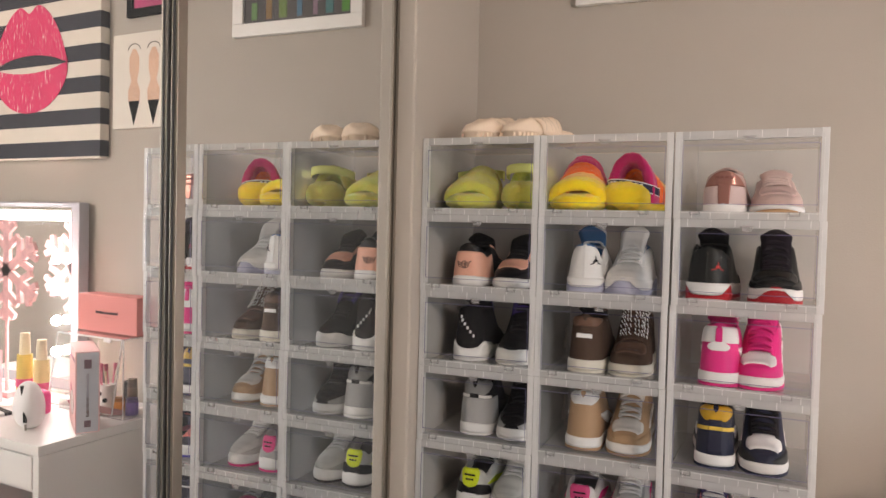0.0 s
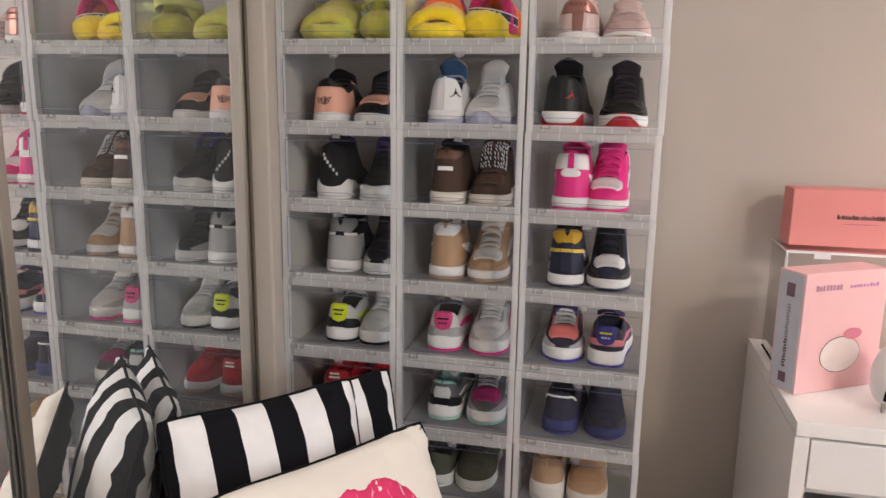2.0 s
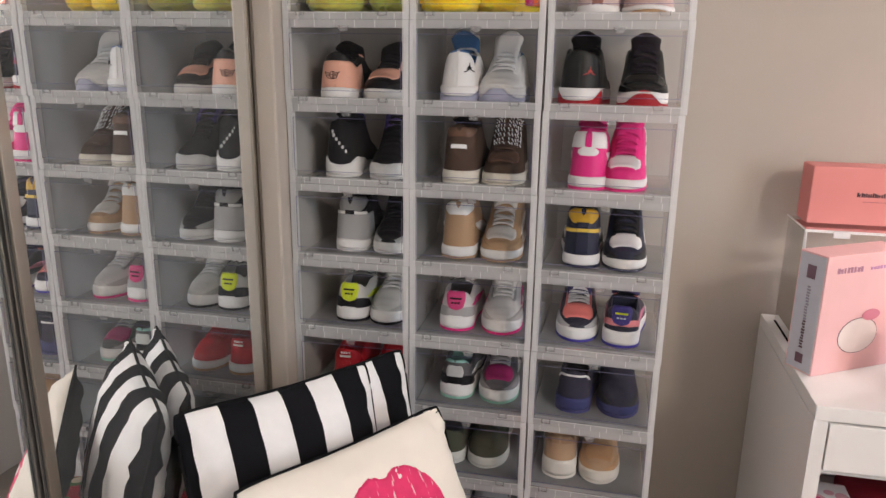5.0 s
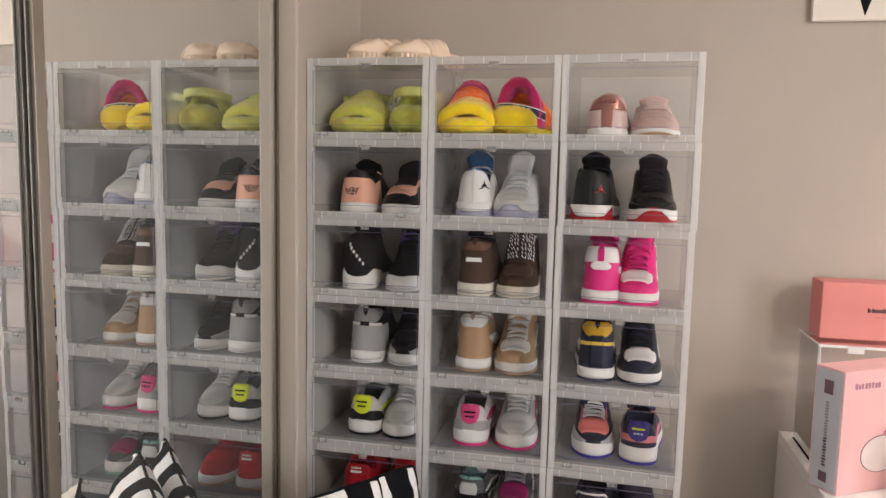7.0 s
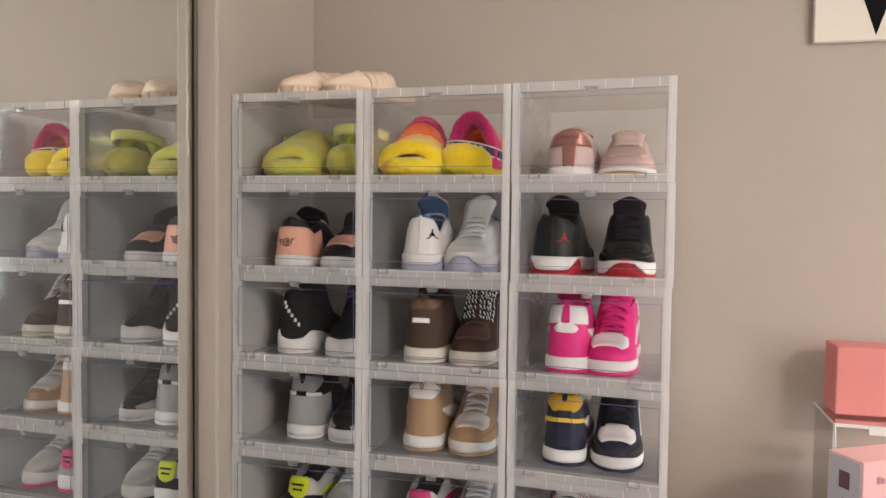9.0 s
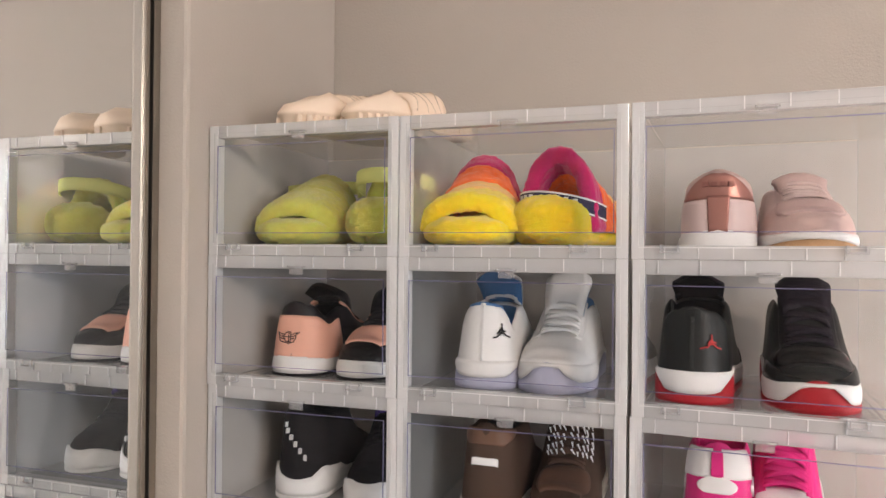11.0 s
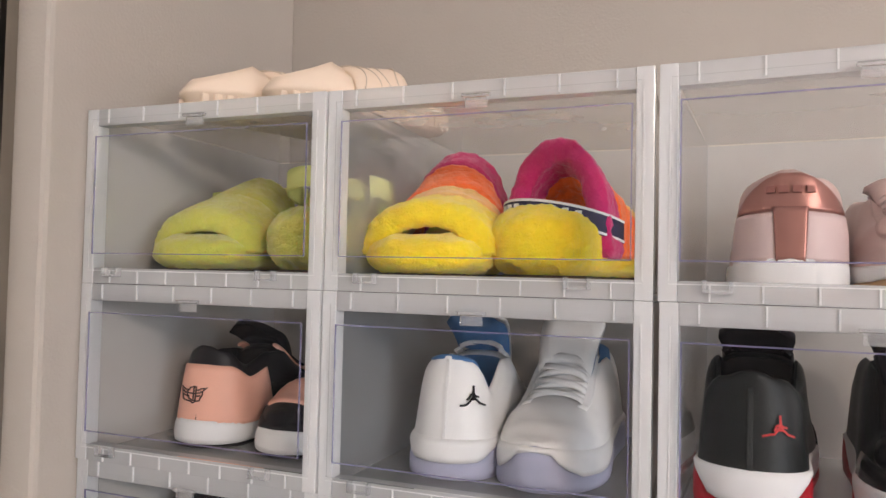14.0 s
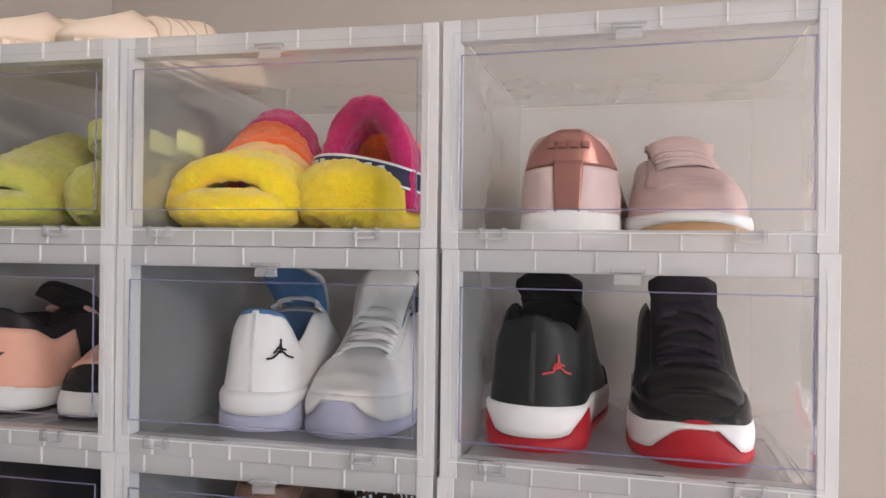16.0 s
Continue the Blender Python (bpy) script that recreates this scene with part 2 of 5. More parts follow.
def make_shoe_box():
    b = thing("shoe_box", "stackable frosted plastic shoe box with clear drop-front door", "shoe box", "stacked shoe boxes")
    t, g = 0.0022, 0.0002
    W, H, D = BW, BH - g, BD
    bm = bmesh.new()   # shell: sides taper slightly towards the back
    s = 0.004
    def slab(a, bb):
        vs = [bm.verts.new(p) for p in a] + [bm.verts.new(p) for p in bb]
        for q in ((0, 1, 2, 3), (7, 6, 5, 4), (0, 4, 5, 1), (1, 5, 6, 2), (2, 6, 7, 3), (3, 7, 4, 0)):
            bm.faces.new([vs[i] for i in q])
    y0, y1 = 0.016, D
    slab([(s, y0, 0.004), (s, y0, H - 0.004), (2 * s, y1, H - 0.006), (2 * s, y1, 0.004)], [(s + t, y0, 0.004), (s + t, y0, H - 0.004), (2 * s + t, y1, H - 0.006), (2 * s + t, y1, 0.004)])
    slab([(W - s - t, y0, 0.004), (W - s - t, y0, H - 0.004), (W - 2 * s - t, y1, H - 0.006), (W - 2 * s - t, y1, 0.004)], [(W - s, y0, 0.004), (W - s, y0, H - 0.004), (W - 2 * s, y1, H - 0.006), (W - 2 * s, y1, 0.004)])
    add_box(bm, 2 * s + t, W - 2 * s - t, y1 - t, y1, 0.006, H - 0.008)
    add_box(bm, 2 * s + t, W - 2 * s - t, y0, y1, 0.004, 0.004 + t)
    add_box(bm, 2 * s + t, W - 2 * s - t, y0, y1, H - 0.006, H - 0.004)
    one_skin(bm, (W / 2, D / 2, H / 2))
    part("body", bm, BODY, b).visible_shadow = False
    top, bot, side = 0.018, 0.0165, 0.0145
    for x in (0, W - side):   # front rim: two uprights, two clearer rails
        part("rim_upright", boxed(x, x + side, 0.0, 0.016, 0, H, bevel=0.0007), RIM, b)
    for z0, z1 in ((0.0001, bot), (H - top, H - 0.0001)):
        part("rim_rail", boxed(side, W - side, 0.001, 0.016, z0, z1, bevel=0.0006), RAIL, b)
    rail = bot - 0.003   # ribs moulded into the rails
    up, lo = None, None
    for i in range(6):
        x = W * (0.1 + 0.8 * i / 5)
        up = part("rib", boxed(-0.0007, 0.0007, -0.0006, 0.0012, H - top + 0.002, H - 0.001), RIB, b) if up is None else share(up)
        up.location.x = x
    for i in range(7):
        x = W * (0.13 + 0.76 * i / 6)
        lo = part("rib", boxed(-0.0007, 0.0007, -0.0006, 0.0012, 0.001, rail), RIB, b) if lo is None else share(lo)
        lo.location.x = x
    part("rim_line", boxed(side * 0.55, W - side * 0.55, -0.0006, 0.0006, rail, rail + 0.001), RIB, b)
    for x in (side * 0.55, W - side * 0.55 - 0.001):
        part("rim_line", boxed(x, x + 0.001, -0.0006, 0.0006, bot, H - top), RIB, b)
    dx, dz0, dz1 = 0.010, bot + 0.0015, H - 0.0115   # door panel
    bm = one_skin(boxed(dx, W - dx, -0.0032, -0.0012, dz0, dz1), (W / 2, -0.1, H / 2))
    door = part("door", bm, CLEAR, b, "clear drop-front door")
    door.visible_shadow = False
    bm = bmesh.new()   # raised edge line on the door
    a0, a1, c0, c1, e = 0.0165, W - 0.0165, bot + 0.015, H - 0.030, 0.0011
    for q in ((a0, a1, c0, c0 + e), (a0, a1, c1 - e, c1), (a0, a0 + e, c0 + e, c1 - e), (a1 - e, a1, c0 + e, c1 - e)):
        add_box(bm, q[0], q[1], -0.0046, -0.0032, q[2], q[3])
    part("raised_edge", bm, EDGE, door)
    bm = bmesh.new()
    add_box(bm, W / 2 - 0.013, W / 2 + 0.013, -0.0085, -0.0033, H - 0.0165, H - 0.0135, bevel=0.0008)
    add_box(bm, W / 2 - 0.010, W / 2 + 0.010, -0.0065, -0.0033, H - 0.0255, H - 0.0166, bevel=0.0008)
    part("pull_tab", bm, TAB, door)
    for fx in (0.15, 0.80):
        bm = bmesh.new()
        add_box(bm, W * fx - 0.011, W * fx - 0.008, -0.0065, -0.0007, bot - 0.009, bot + 0.001)
        add_box(bm, W * fx + 0.008, W * fx + 0.011, -0.0065, -0.0007, bot - 0.009, bot + 0.001)
        add_box(bm, W * fx - 0.008, W * fx + 0.008, -0.0065, -0.0045, bot - 0.009, bot - 0.0065)
        part("hinge_clip", bm, TAB, door)
    return b


rng = random.Random(4)
base_box = make_shoe_box()
BOXES = {}
for c in range(3):
    for r in range(NROW):
        jx = rng.uniform(-0.0015, 0.0015) if r else 0
        m = pose(COLX[c] + jx, YFR + rng.uniform(-0.002, 0.002), BH * (NROW - 1 - r), 0, 0, rng.uniform(-0.25, 0.25) - (max(0.8, 3.2 - 0.5 * max(0, r - 2)) if c == 2 else 0))
        if c == 0 and r == 0:
            base_box.matrix_world = m
            BOXES[c, r] = base_box
        else:
            BOXES[c, r] = copy_thing(base_box, m)

# ---------------------------------------------------------------- shoes
_mats = {}


def leather(c, rough=0.42, **k):
    key = (c, rough, tuple(sorted(k.items())))
    if key not in _mats:
        _mats[key] = mat("shoe_material", c, rough, vary=0.05, scale=60, bump=k.pop("bump", 0.12), bump_scale=k.pop("bump_scale", 700), spec=k.pop("spec", 0.22), **k)
    return _mats[key]


def interp(x, pts):
    for (a, fa), (b, fb) in zip(pts, pts[1:]):
        if x <= b:
            u = max(0.0, (x - a) / (b - a))
            u = u * u * (3 - 2 * u)
            return fa + (fb - fa) * u
    return pts[-1][1]


class Last:
    """The form of a shoe: heel at y = 0, toe at y = length, sole on z = 0."""

    def __init__(self, st):
        self.L, self.wh, self.wf = st.get("length", 0.258), st.get("heel_w", 0.084), st.get("fore_w", 0.101)
        self.sh, self.sf, self.hc = st.get("sole_h", 0.028), st.get("sole_f", 0.023), st.get("collar", 0.098)
        self.ht, self.toe, self.dip = st.get("throat", 0.1), st.get("toe_h", 0.058), st.get("side_dip", 0.80)
        self.taper = st.get("taper", 0.20)

    def q(self, s):
        return interp(s, ((0, 0.12), (0.28, 0.13), (0.42, 0.26), (0.6, 0.5), (1, 0.5)))

    def w(self, s):
        if s < 0.14:
            return self.wh / 2 * math.sqrt(max(0, 1 - ((0.14 - s) / 0.14) ** 2))
        if s < 0.7:
            return interp(s, ((0.14, self.wh / 2), (0.36, self.wh / 2 * 0.99), (0.7, self.wf / 2)))
        return self.wf / 2 * max(0, 1 - ((s - 0.7) / 0.3) ** 2.3) ** 0.5

    def sole(self, s):
        return interp(s, ((0, self.sh), (0.3, self.sh * 0.95), (0.6, self.sf), (0.9, self.sf), (1, self.sf * 1.15)))

    def h(self, s):
        return interp(s, ((0, self.hc), (0.04, self.hc * 0.985), (0.15, self.hc * self.dip), (0.30, self.ht * 0.97), (0.42, self.ht), (0.72, self.toe + 0.014), (0.86, self.toe), (0.95, self.toe * 0.82), (1, self.sole(1) + 0.006)))

    def point(self, s, v, off=0.0, inner=True):
        s = min(max(s, 0.0), 1.0)
        th = math.pi * min(max(v, 0), 1)
        zb = self.sole(s) - 0.005
        hh = self.h(s)
        c, sn = math.cos(th), math.sin(th)
        u = abs(c) ** 0.7
        kz = sn ** self.q(s)
        tp = interp(s, ((0, self.taper), (0.1, self.taper * 0.9), (0.28, self.taper * 0.45), (0.6, 0.15), (1, 0.15)))
        lean = 1 + 0.02 * math.sin(math.pi * min(1, kz * 1.25)) - tp * kz ** 1.2
        z = zb + (hh - zb) * kz
        x = math.copysign(u, c) * self.w(s) * lean
        y = self.L * s + (0.012 * (z - zb) / 0.1 if s < 0.3 else 0.012 * (z - zb) / 0.1 * max(0, 1 - (s - 0.3) / 0.3))
        if inner and 0.02 < s < 0.47:
            d = interp(s, ((0.02, 0), (0.06, hh - self.sole(s) - 0.01), (0.36, hh - self.sole(s) - 0.012), (0.47, 0)))
            z -= d * min(1, max(0, (0.82 - u) / 0.09))
        return Vector((x, y, z))

    def at(self, s, v, off):
        e = 0.004
        a = self.point(s + e, v, inner=False) - self.point(s - e, v, inner=False)
        b = self.point(s, v + e, inner=False) - self.point(s, v - e, inner=False)
        n = a.cross(b)
        p = self.point(s, v, inner=False)
        if n.length < 1e-9:
            n = Vector((0, -1 if s < 0.5 else 1, 0))
        n.normalize()
        mid = Vector((0, self.L * min(max(s, 0.12), 0.8), self.sole(s)))
        if n.dot(p - mid) < 0:
            n = -n
        return p + n * off

    def v_of(self, k, side, s=0.1):
        th = math.asin(min(1, max(0, k)) ** (1 / self.q(s)))
        return th / math.pi if side > 0 else 1 - th / math.pi

    def wall(self, a, k, off):
        """A place on the side: a runs round the heel (sign: side), k is the height from sole to collar."""
        if abs(a) < 0.012:   # bridge the seam at the middle of the heel
            l, r = self.at(0.012, self.v_of(k, 1), off), self.at(0.012, self.v_of(k, -1), off)
            return r.lerp(l, (a + 0.012) / 0.024) + Vector((0, -0.0016 * (1 - (a / 0.012) ** 2), 0))
        return self.at(abs(a), self.v_of(k, a, abs(a)), off)


def heel_place(la, u, z, off):
    """A place on the heel: u metres round from the seam, z above the ground."""
    a, run, p = 0.0, 0.0, Vector((0, 0))
    while run < abs(u) and a < 0.6:
        a += 0.002
        q = Vector((la.w(a), la.L * a))
        run, p = run + (q - p).length, q
    a = math.copysign(a, u)
    zb = la.sole(abs(a)) - 0.005
    return la.wall(a, (z - zb) / (la.h(abs(a)) - zb), off)


def strokes(la, lines, u0, z0, size, r, off=0.0026):
    """An emblem of thin raised lines on the heel."""
    out = bmesh.new()
    for ln in lines:
        pts = []
        for (x0, y0), (x1, y1) in zip(ln, ln[1:]):
            pts += [heel_place(la, u0 + size * (x0 + (x1 - x0) * k / 3), z0 + size * (y0 + (y1 - y0) * k / 3), off) for k in range(3)]
        pts.append(heel_place(la, u0 + size * ln[-1][0], z0 + size * ln[-1][1], off))
        t = tube(pts, r, seg=5)
        me = bpy.data.meshes.new("tmp")
        t.to_mesh(me)
        t.free()
        out.from_mesh(me)
        bpy.data.meshes.remove(me)
    return out


# plain emblem shapes: a leaping star and a winged ring
STAR = (((0.0, 1.0), (0.0, 0.6), (-0.08, 0.1), (-0.45, -0.35), (-1.0, -0.6)), ((0.0, 0.6), (0.1, 0.05), (0.5, -0.35), (1.0, -0.55)), ((-0.55, -0.1), (-0.2, 0.3), (0.12, 0.2), (0.45, 0.1)),
        ((-0.1, 0.25), (0.05, 0.25), (0.1, -0.05), (-0.12, -0.05)))
WINGS = (tuple((0.42 * math.cos(k * math.tau / 14), 0.1 + 0.42 * math.sin(k * math.tau / 14)) for k in range(15)),
         *(((-0.35, -0.05 + 0.17 * i), (-0.8 - 0.12 * i, 0.05 + 0.2 * i)) for i in range(3)), *(((0.35, -0.05 + 0.17 * i), (0.8 + 0.12 * i, 0.05 + 0.2 * i)) for i in range(3)),
         ((-1.1, 0.5), (-0.7, -0.2), (0.0, -0.45), (0.7, -0.2), (1.1, 0.5)), ((-0.3, 0.1), (0.3, 0.1)), ((0, 0.5), (0, -0.3)))


def patch(grid, back):
    """A closed thin sheet: the grid in front, its edge turned in to the back grid."""
    bm = bmesh.new()
    n, m = len(grid), len(grid[0])
    V = [[bm.verts.new(p) for p in row] for row in grid]
    for i in range(n - 1):
        for j in range(m - 1):
            bm.faces.new((V[i][j], V[i + 1][j], V[i + 1][j + 1], V[i][j + 1]))
    ring = [(i, 0) for i in range(n)] + [(n - 1, j) for j in range(1, m)] + [(i, m - 1) for i in range(n - 2, -1, -1)] + [(0, j) for j in range(m - 2, 0, -1)]
    B = [bm.verts.new(back[i][j]) for i, j in ring]
    for k in range(len(ring)):
        a, b = ring[k], ring[(k + 1) % len(ring)]
        bm.faces.new((V[a[0]][a[1]], V[b[0]][b[1]], B[(k + 1) % len(ring)], B[k]))
    bmesh.ops.recalc_face_normals(bm, faces=bm.faces)
    return bm


def heel_patch(la, k0, k1, half, off=0.0016, n=11, m=14):
    """On the back of the heel: half(k) is its half width round the heel."""
    def g(o):
        return [[la.wall((2 * j / (m - 1) - 1) * half(k), k, o) for j in range(m)] for k in (k0 + (k1 - k0) * i / (n - 1) for i in range(n))]
    return patch(g(off), g(-0.002))


def top_patch(la, s0, s1, lo, hi, off=0.0016, n=12, m=13):
    """On the top: from lo(s) to hi(s) across."""
    def g(o):
        return [[la.at(s, lo(s) + (hi(s) - lo(s)) * j / (m - 1), o) for j in range(m)] for s in (s0 + (s1 - s0) * i / (n - 1) for i in range(n))]
    return patch(g(off), g(-0.002))


def side_band(la, side, pts, off=0.0017, n=18):
    """A tapering band along one side: rows of (s, height, half thickness)."""
    def g(o):
        rows = []
        for i in range(n):
            t = i / (n - 1)
            s = interp(t, [(p[0], p[1]) for p in pts])
            k = interp(t, [(p[0], p[2]) for p in pts])
            d = interp(t, [(p[0], p[3]) for p in pts])
            rows.append([la.wall(side * s, k + d * (2 * j / 3 - 1), o) for j in range(4)])
        return rows
    return patch(g(off), g(-0.002))


def sole_mesh(la, zlo, zhi, grow=1.06, bulge=0.002, n=30, m=5):
    bm = bmesh.new()
    ring = []
    for i in range(2 * n):
        a = i / (2 * n)
        s = (1 - math.cos(math.pi * (2 * a if a < 0.5 else 2 - 2 * a))) / 2
        ring.append((s, 1 if a < 0.5 else -1))
    L = []
    for j in range(m):
        f = j / (m - 1)
        row = []
        for s, sd in ring:
            w = la.w(s) * grow + bulge * math.sin(math.pi * f) * (1 if la.w(s) > 0 else 0)
            y = (s - 0.5) * la.L * (1.025 + (0.008 if 0 < j < m - 1 else 0)) + 0.5 * la.L + 0.004 * (f - 0.5) * (1 if s < 0.5 else -1)
            z0, z1 = zlo(s), zhi(s)
            row.append(bm.verts.new((sd * w, y, z0 + (z1 - z0) * f)))
        L.append(row)
    N = len(ring)
    for j in range(m - 1):
        for i in range(N):
            bm.faces.new((L[j][i], L[j][(i + 1) % N], L[j + 1][(i + 1) % N], L[j + 1][i]))
    bm.faces.new(L[0][::-1])
    bm.faces.new(L[-1])
    bmesh.ops.remove_doubles(bm, verts=bm.verts, dist=1e-5)
    bmesh.ops.recalc_face_normals(bm, faces=bm.faces)
    return bm


def make_shoe(st):
    la = Last(st)
    ob = thing("sneaker", st["label"], "sneaker", "boxed sneakers")
    C = lambda k, d: st.get(k, st.get(d))
    # upper and lining from one surface, split along lines of the grid
    NS, NV = 44, 41
    ss = [0.5 * (1 - math.cos(math.pi * i / (NS - 1))) for i in range(NS)]
    P = [[la.point(s, j / (NV - 1)) for j in range(NV)] for s in ss]
    def sub(keep):
        bm = bmesh.new()
        V = {}
        def vert(i, j):
            if (i, j) not in V:
                V[i, j] = bm.verts.new(P[i][j])
            return V[i, j]
        for i in range(NS - 1):
            for j in range(NV - 1):
                if keep(i, j):
                    bm.faces.new((vert(i, j), vert(i + 1, j), vert(i + 1, j + 1), vert(i, j + 1)))
        bmesh.ops.remove_doubles(bm, verts=bm.verts, dist=1e-5)
        bmesh.ops.recalc_face_normals(bm, faces=bm.faces)
        return bm
    def lined(i, j):
        s, u = (ss[i] + ss[i + 1]) / 2, abs(math.cos(math.pi * (j + 0.5) / (NV - 1))) ** 0.7
        return 0.03 < s < 0.45 and u < 0.78
    part("upper", sub(lambda i, j: not lined(i, j)), leather(st["upper"], st.get("rough", 0.42)), ob, smooth=True)
    part("lining", sub(lined), leather(C("lining", "upper"), 0.9), ob, smooth=True)
    zo, edge = st.get("outsole_h", 0.007), st.get("grow", 1.03)
    lo = (lambda s_: interp(s_, st["outsole_line"])) if st.get("outsole_line") else (lambda s_: zo)
    hi = (lambda s_: interp(s_, st["sole_line"])) if st.get("sole_line") else (lambda s_: la.sole(s_) + 0.002)
    part("midsole", sole_mesh(la, lambda s_: min(lo(s_) * 0.98, hi(s_) - 0.004), hi, edge, 0.0015), leather(st.get("sole", (0.78, 0.77, 0.75)), 0.5), ob, smooth=True)
    part("outsole", sole_mesh(la, lambda s_: 0.0, lo, edge + 0.014, 0.0008, m=4), leather(st.get("outsole", st.get("sole", (0.7, 0.7, 0.68))), 0.5), ob, smooth=True)
    # tongue
    th, tw = st.get("tongue_h", la.ht + 0.02), 0.033
    bm = bmesh.new()
    rows = []
    a, b = la.point(0.52, 0.5, inner=False), Vector((0, la.L * st.get("tongue_s", 0.33), th))
    for i in range(9):
        f = i / 8
        c = a.lerp(b, f) + Vector((0, 0.012, 0.012)) * math.sin(math.pi * f) * 0.5
        wd = tw * (0.85 + 0.25 * f) * (1 if f < 0.8 else 0.95 if f < 0.95 else 0.74)
        rows.append([c + Vector((wd * x, 0.010 * x * x * 1.0, -0.012 * x * x)) for x in (-1, -0.6, -0.2, 0.2, 0.6, 1)])
    nrm = Vector((0, 0.8, 0.6))
    part("tongue", patch([[p + nrm * 0.005 for p in r] for r in rows], [[p - nrm * 0.004 for p in r] for r in rows]), leather(C("tongue", "upper"), 0.6), ob, smooth=True)
    part("tongue_lining", patch([[p - nrm * 0.0042 for p in r[::-1]] for r in rows], [[p for p in r[::-1]] for r in rows]), leather(C("lining", "upper"), 0.9), ob, smooth=True)
    # laces over the throat
    if st.get("laces"):
        bm = bmesh.new()
        for i in range(10):     # crossing rows, a little uneven
            s = 0.455 + 0.056 * (i // 2) + 0.004 * math.sin(i * 2.3)
            skew = (0.034 if i % 2 else -0.034) + 0.006 * math.sin(i * 1.7)
            up = 0.0012 if i % 2 else 0.0
            g = lambda o: [[la.at(s + dx + skew * (j / 8 - 0.5), 0.345 + 0.31 * j / 8, o + up + 0.003 * math.sin(math.pi * j / 8)) for j in range(9)] for dx in (-0.0115, 0, 0.0115)]
            t = patch(g(0.0044), g(0.0005))
            me = bpy.data.meshes.new("tmp")
            t.to_mesh(me)
            t.free()
            bm.from_mesh(me)
            bpy.data.meshes.remove(me)
        part("laces", bm, leather(st["laces"], 0.8, bump=0.4, bump_scale=1500), ob, smooth=True)
    if st.get("toe"):     # toe cap or vamp
        w0 = st.get("toe_w", 0.3)
        part("toe_box", top_patch(la, 0.70, 0.9, lambda s: 0.5 - w0 * math.sin(math.pi * min(1, max(0.12, (s - 0.62) / 0.42))) * 1.0, lambda s: 0.5 + w0 * math.sin(math.pi * min(1, max(0.12, (s - 0.62) / 0.42)))),
             leather(st["toe"], st.get("toe_rough", 0.45)), ob, smooth=True)
    if st.get("guard"):   # band round the toe
        def g(o):
            return [[la.at(1 - (0.01 + 0.30 * abs(x)), la.v_of(kk * (1 - 0.25 * abs(x)), x if x else 1, 0.85), o) for x in (-1, -0.8, -0.6, -0.42, -0.27, -0.15, -0.06, 0.06, 0.15, 0.27, 0.42, 0.6, 0.8, 1)] for kk in (0.03, 0.25, 0.5, 0.72)]
        part("toe_guard", patch(g(0.0016), g(-0.002)), leather(st["guard"], st.get("guard_rough", 0.4)), ob, smooth=True)
    if st.get("eyestay"):
        for sd in (1, -1):
            f0 = (lambda s: 0.5 - 0.235 + 0.05 * (s - 0.4)) if sd > 0 else (lambda s: 0.5 + 0.15 - 0.05 * (s - 0.4))
            f1 = (lambda s: 0.5 - 0.15 + 0.05 * (s - 0.4)) if sd > 0 else (lambda s: 0.5 + 0.235 - 0.05 * (s - 0.4))
            part("eyestay", top_patch(la, 0.42, 0.74, f0, f1, 0.0018, m=5), leather(st["eyestay"]), ob, smooth=True)
    for k, nm in (("heel", "heel_counter"), ("heel_top", "heel_collar"), ("heel_tab", "heel_tab"), ("heel_strap", "heel_strap"), ("heel_badge", "heel_badge"), ("heel_oval", "heel_panel")):
        if st.get(k):
            col, k0, k1, h0, h1 = st[k][:5]
            shape = st[k][5] if len(st[k]) > 5 else "flat"
            if shape == "round":
                half = lambda kk: h0 + (h1 - h0) * math.sin(math.pi * min(0.97, max(0.06, (kk - k0) / (k1 - k0))))
            elif shape == "heart":
                half = lambda kk: h0 + (h1 - h0) * min(1, max(0, (kk - k0) / (k1 - k0))) ** 0.6 * (1 if (kk - k0) / (k1 - k0) < 0.8 else 0.93)
            else:
                half = lambda kk: h0 + (h1 - h0) * (kk - k0) / (k1 - k0)
            if k not in ("heel", "heel_top"):
                wide, half = half, None
                half = (lambda f: lambda kk: f(kk) * 0.3)(wide)
            off = {"heel": 0.0024, "heel_top": 0.0022, "heel_strap": 0.0036, "heel_tab": 0.003, "heel_badge": 0.0042, "heel_oval": 0.003}[k]
            part(nm, heel_patch(la, k0, k1, half, off, m=40 if k == "heel" else 14), leather(col, st.get(k + "_rough", 0.4), **st.get(k + "_look", {})), ob, smooth=True)
    if st.get("swoosh"):
        for sd in (1, -1):
            part("side_stripe", side_band(la, sd, ((0.0, 0.13, 0.52, 0.03), (0.35, 0.28, 0.42, 0.09), (0.6, 0.46, 0.33, 0.13), (1.0, 0.66, 0.55, 0.02))), leather(st["swoosh"]), ob, smooth=True)
    if st.get("emblem"):
        lines, col, u0, z0, size, r = st["emblem"]
        part("heel_emblem", strokes(la, lines, u0, z0, size, r), leather(col, 0.5), ob)
    for col, a0, k0, da, dk in st.get("marks", ()):   # small printed or stitched marks on the heel
        def g(o):
            return [[la.wall(0.35 * (a0 + da * (2 * j / 4 - 1)), k0 + dk * (2 * i / 3 - 1), o) for j in range(5)] for i in range(4)]
        part("heel_mark", patch(g(0.0056), g(0.001)), leather(col, 0.5), ob)
    return ob


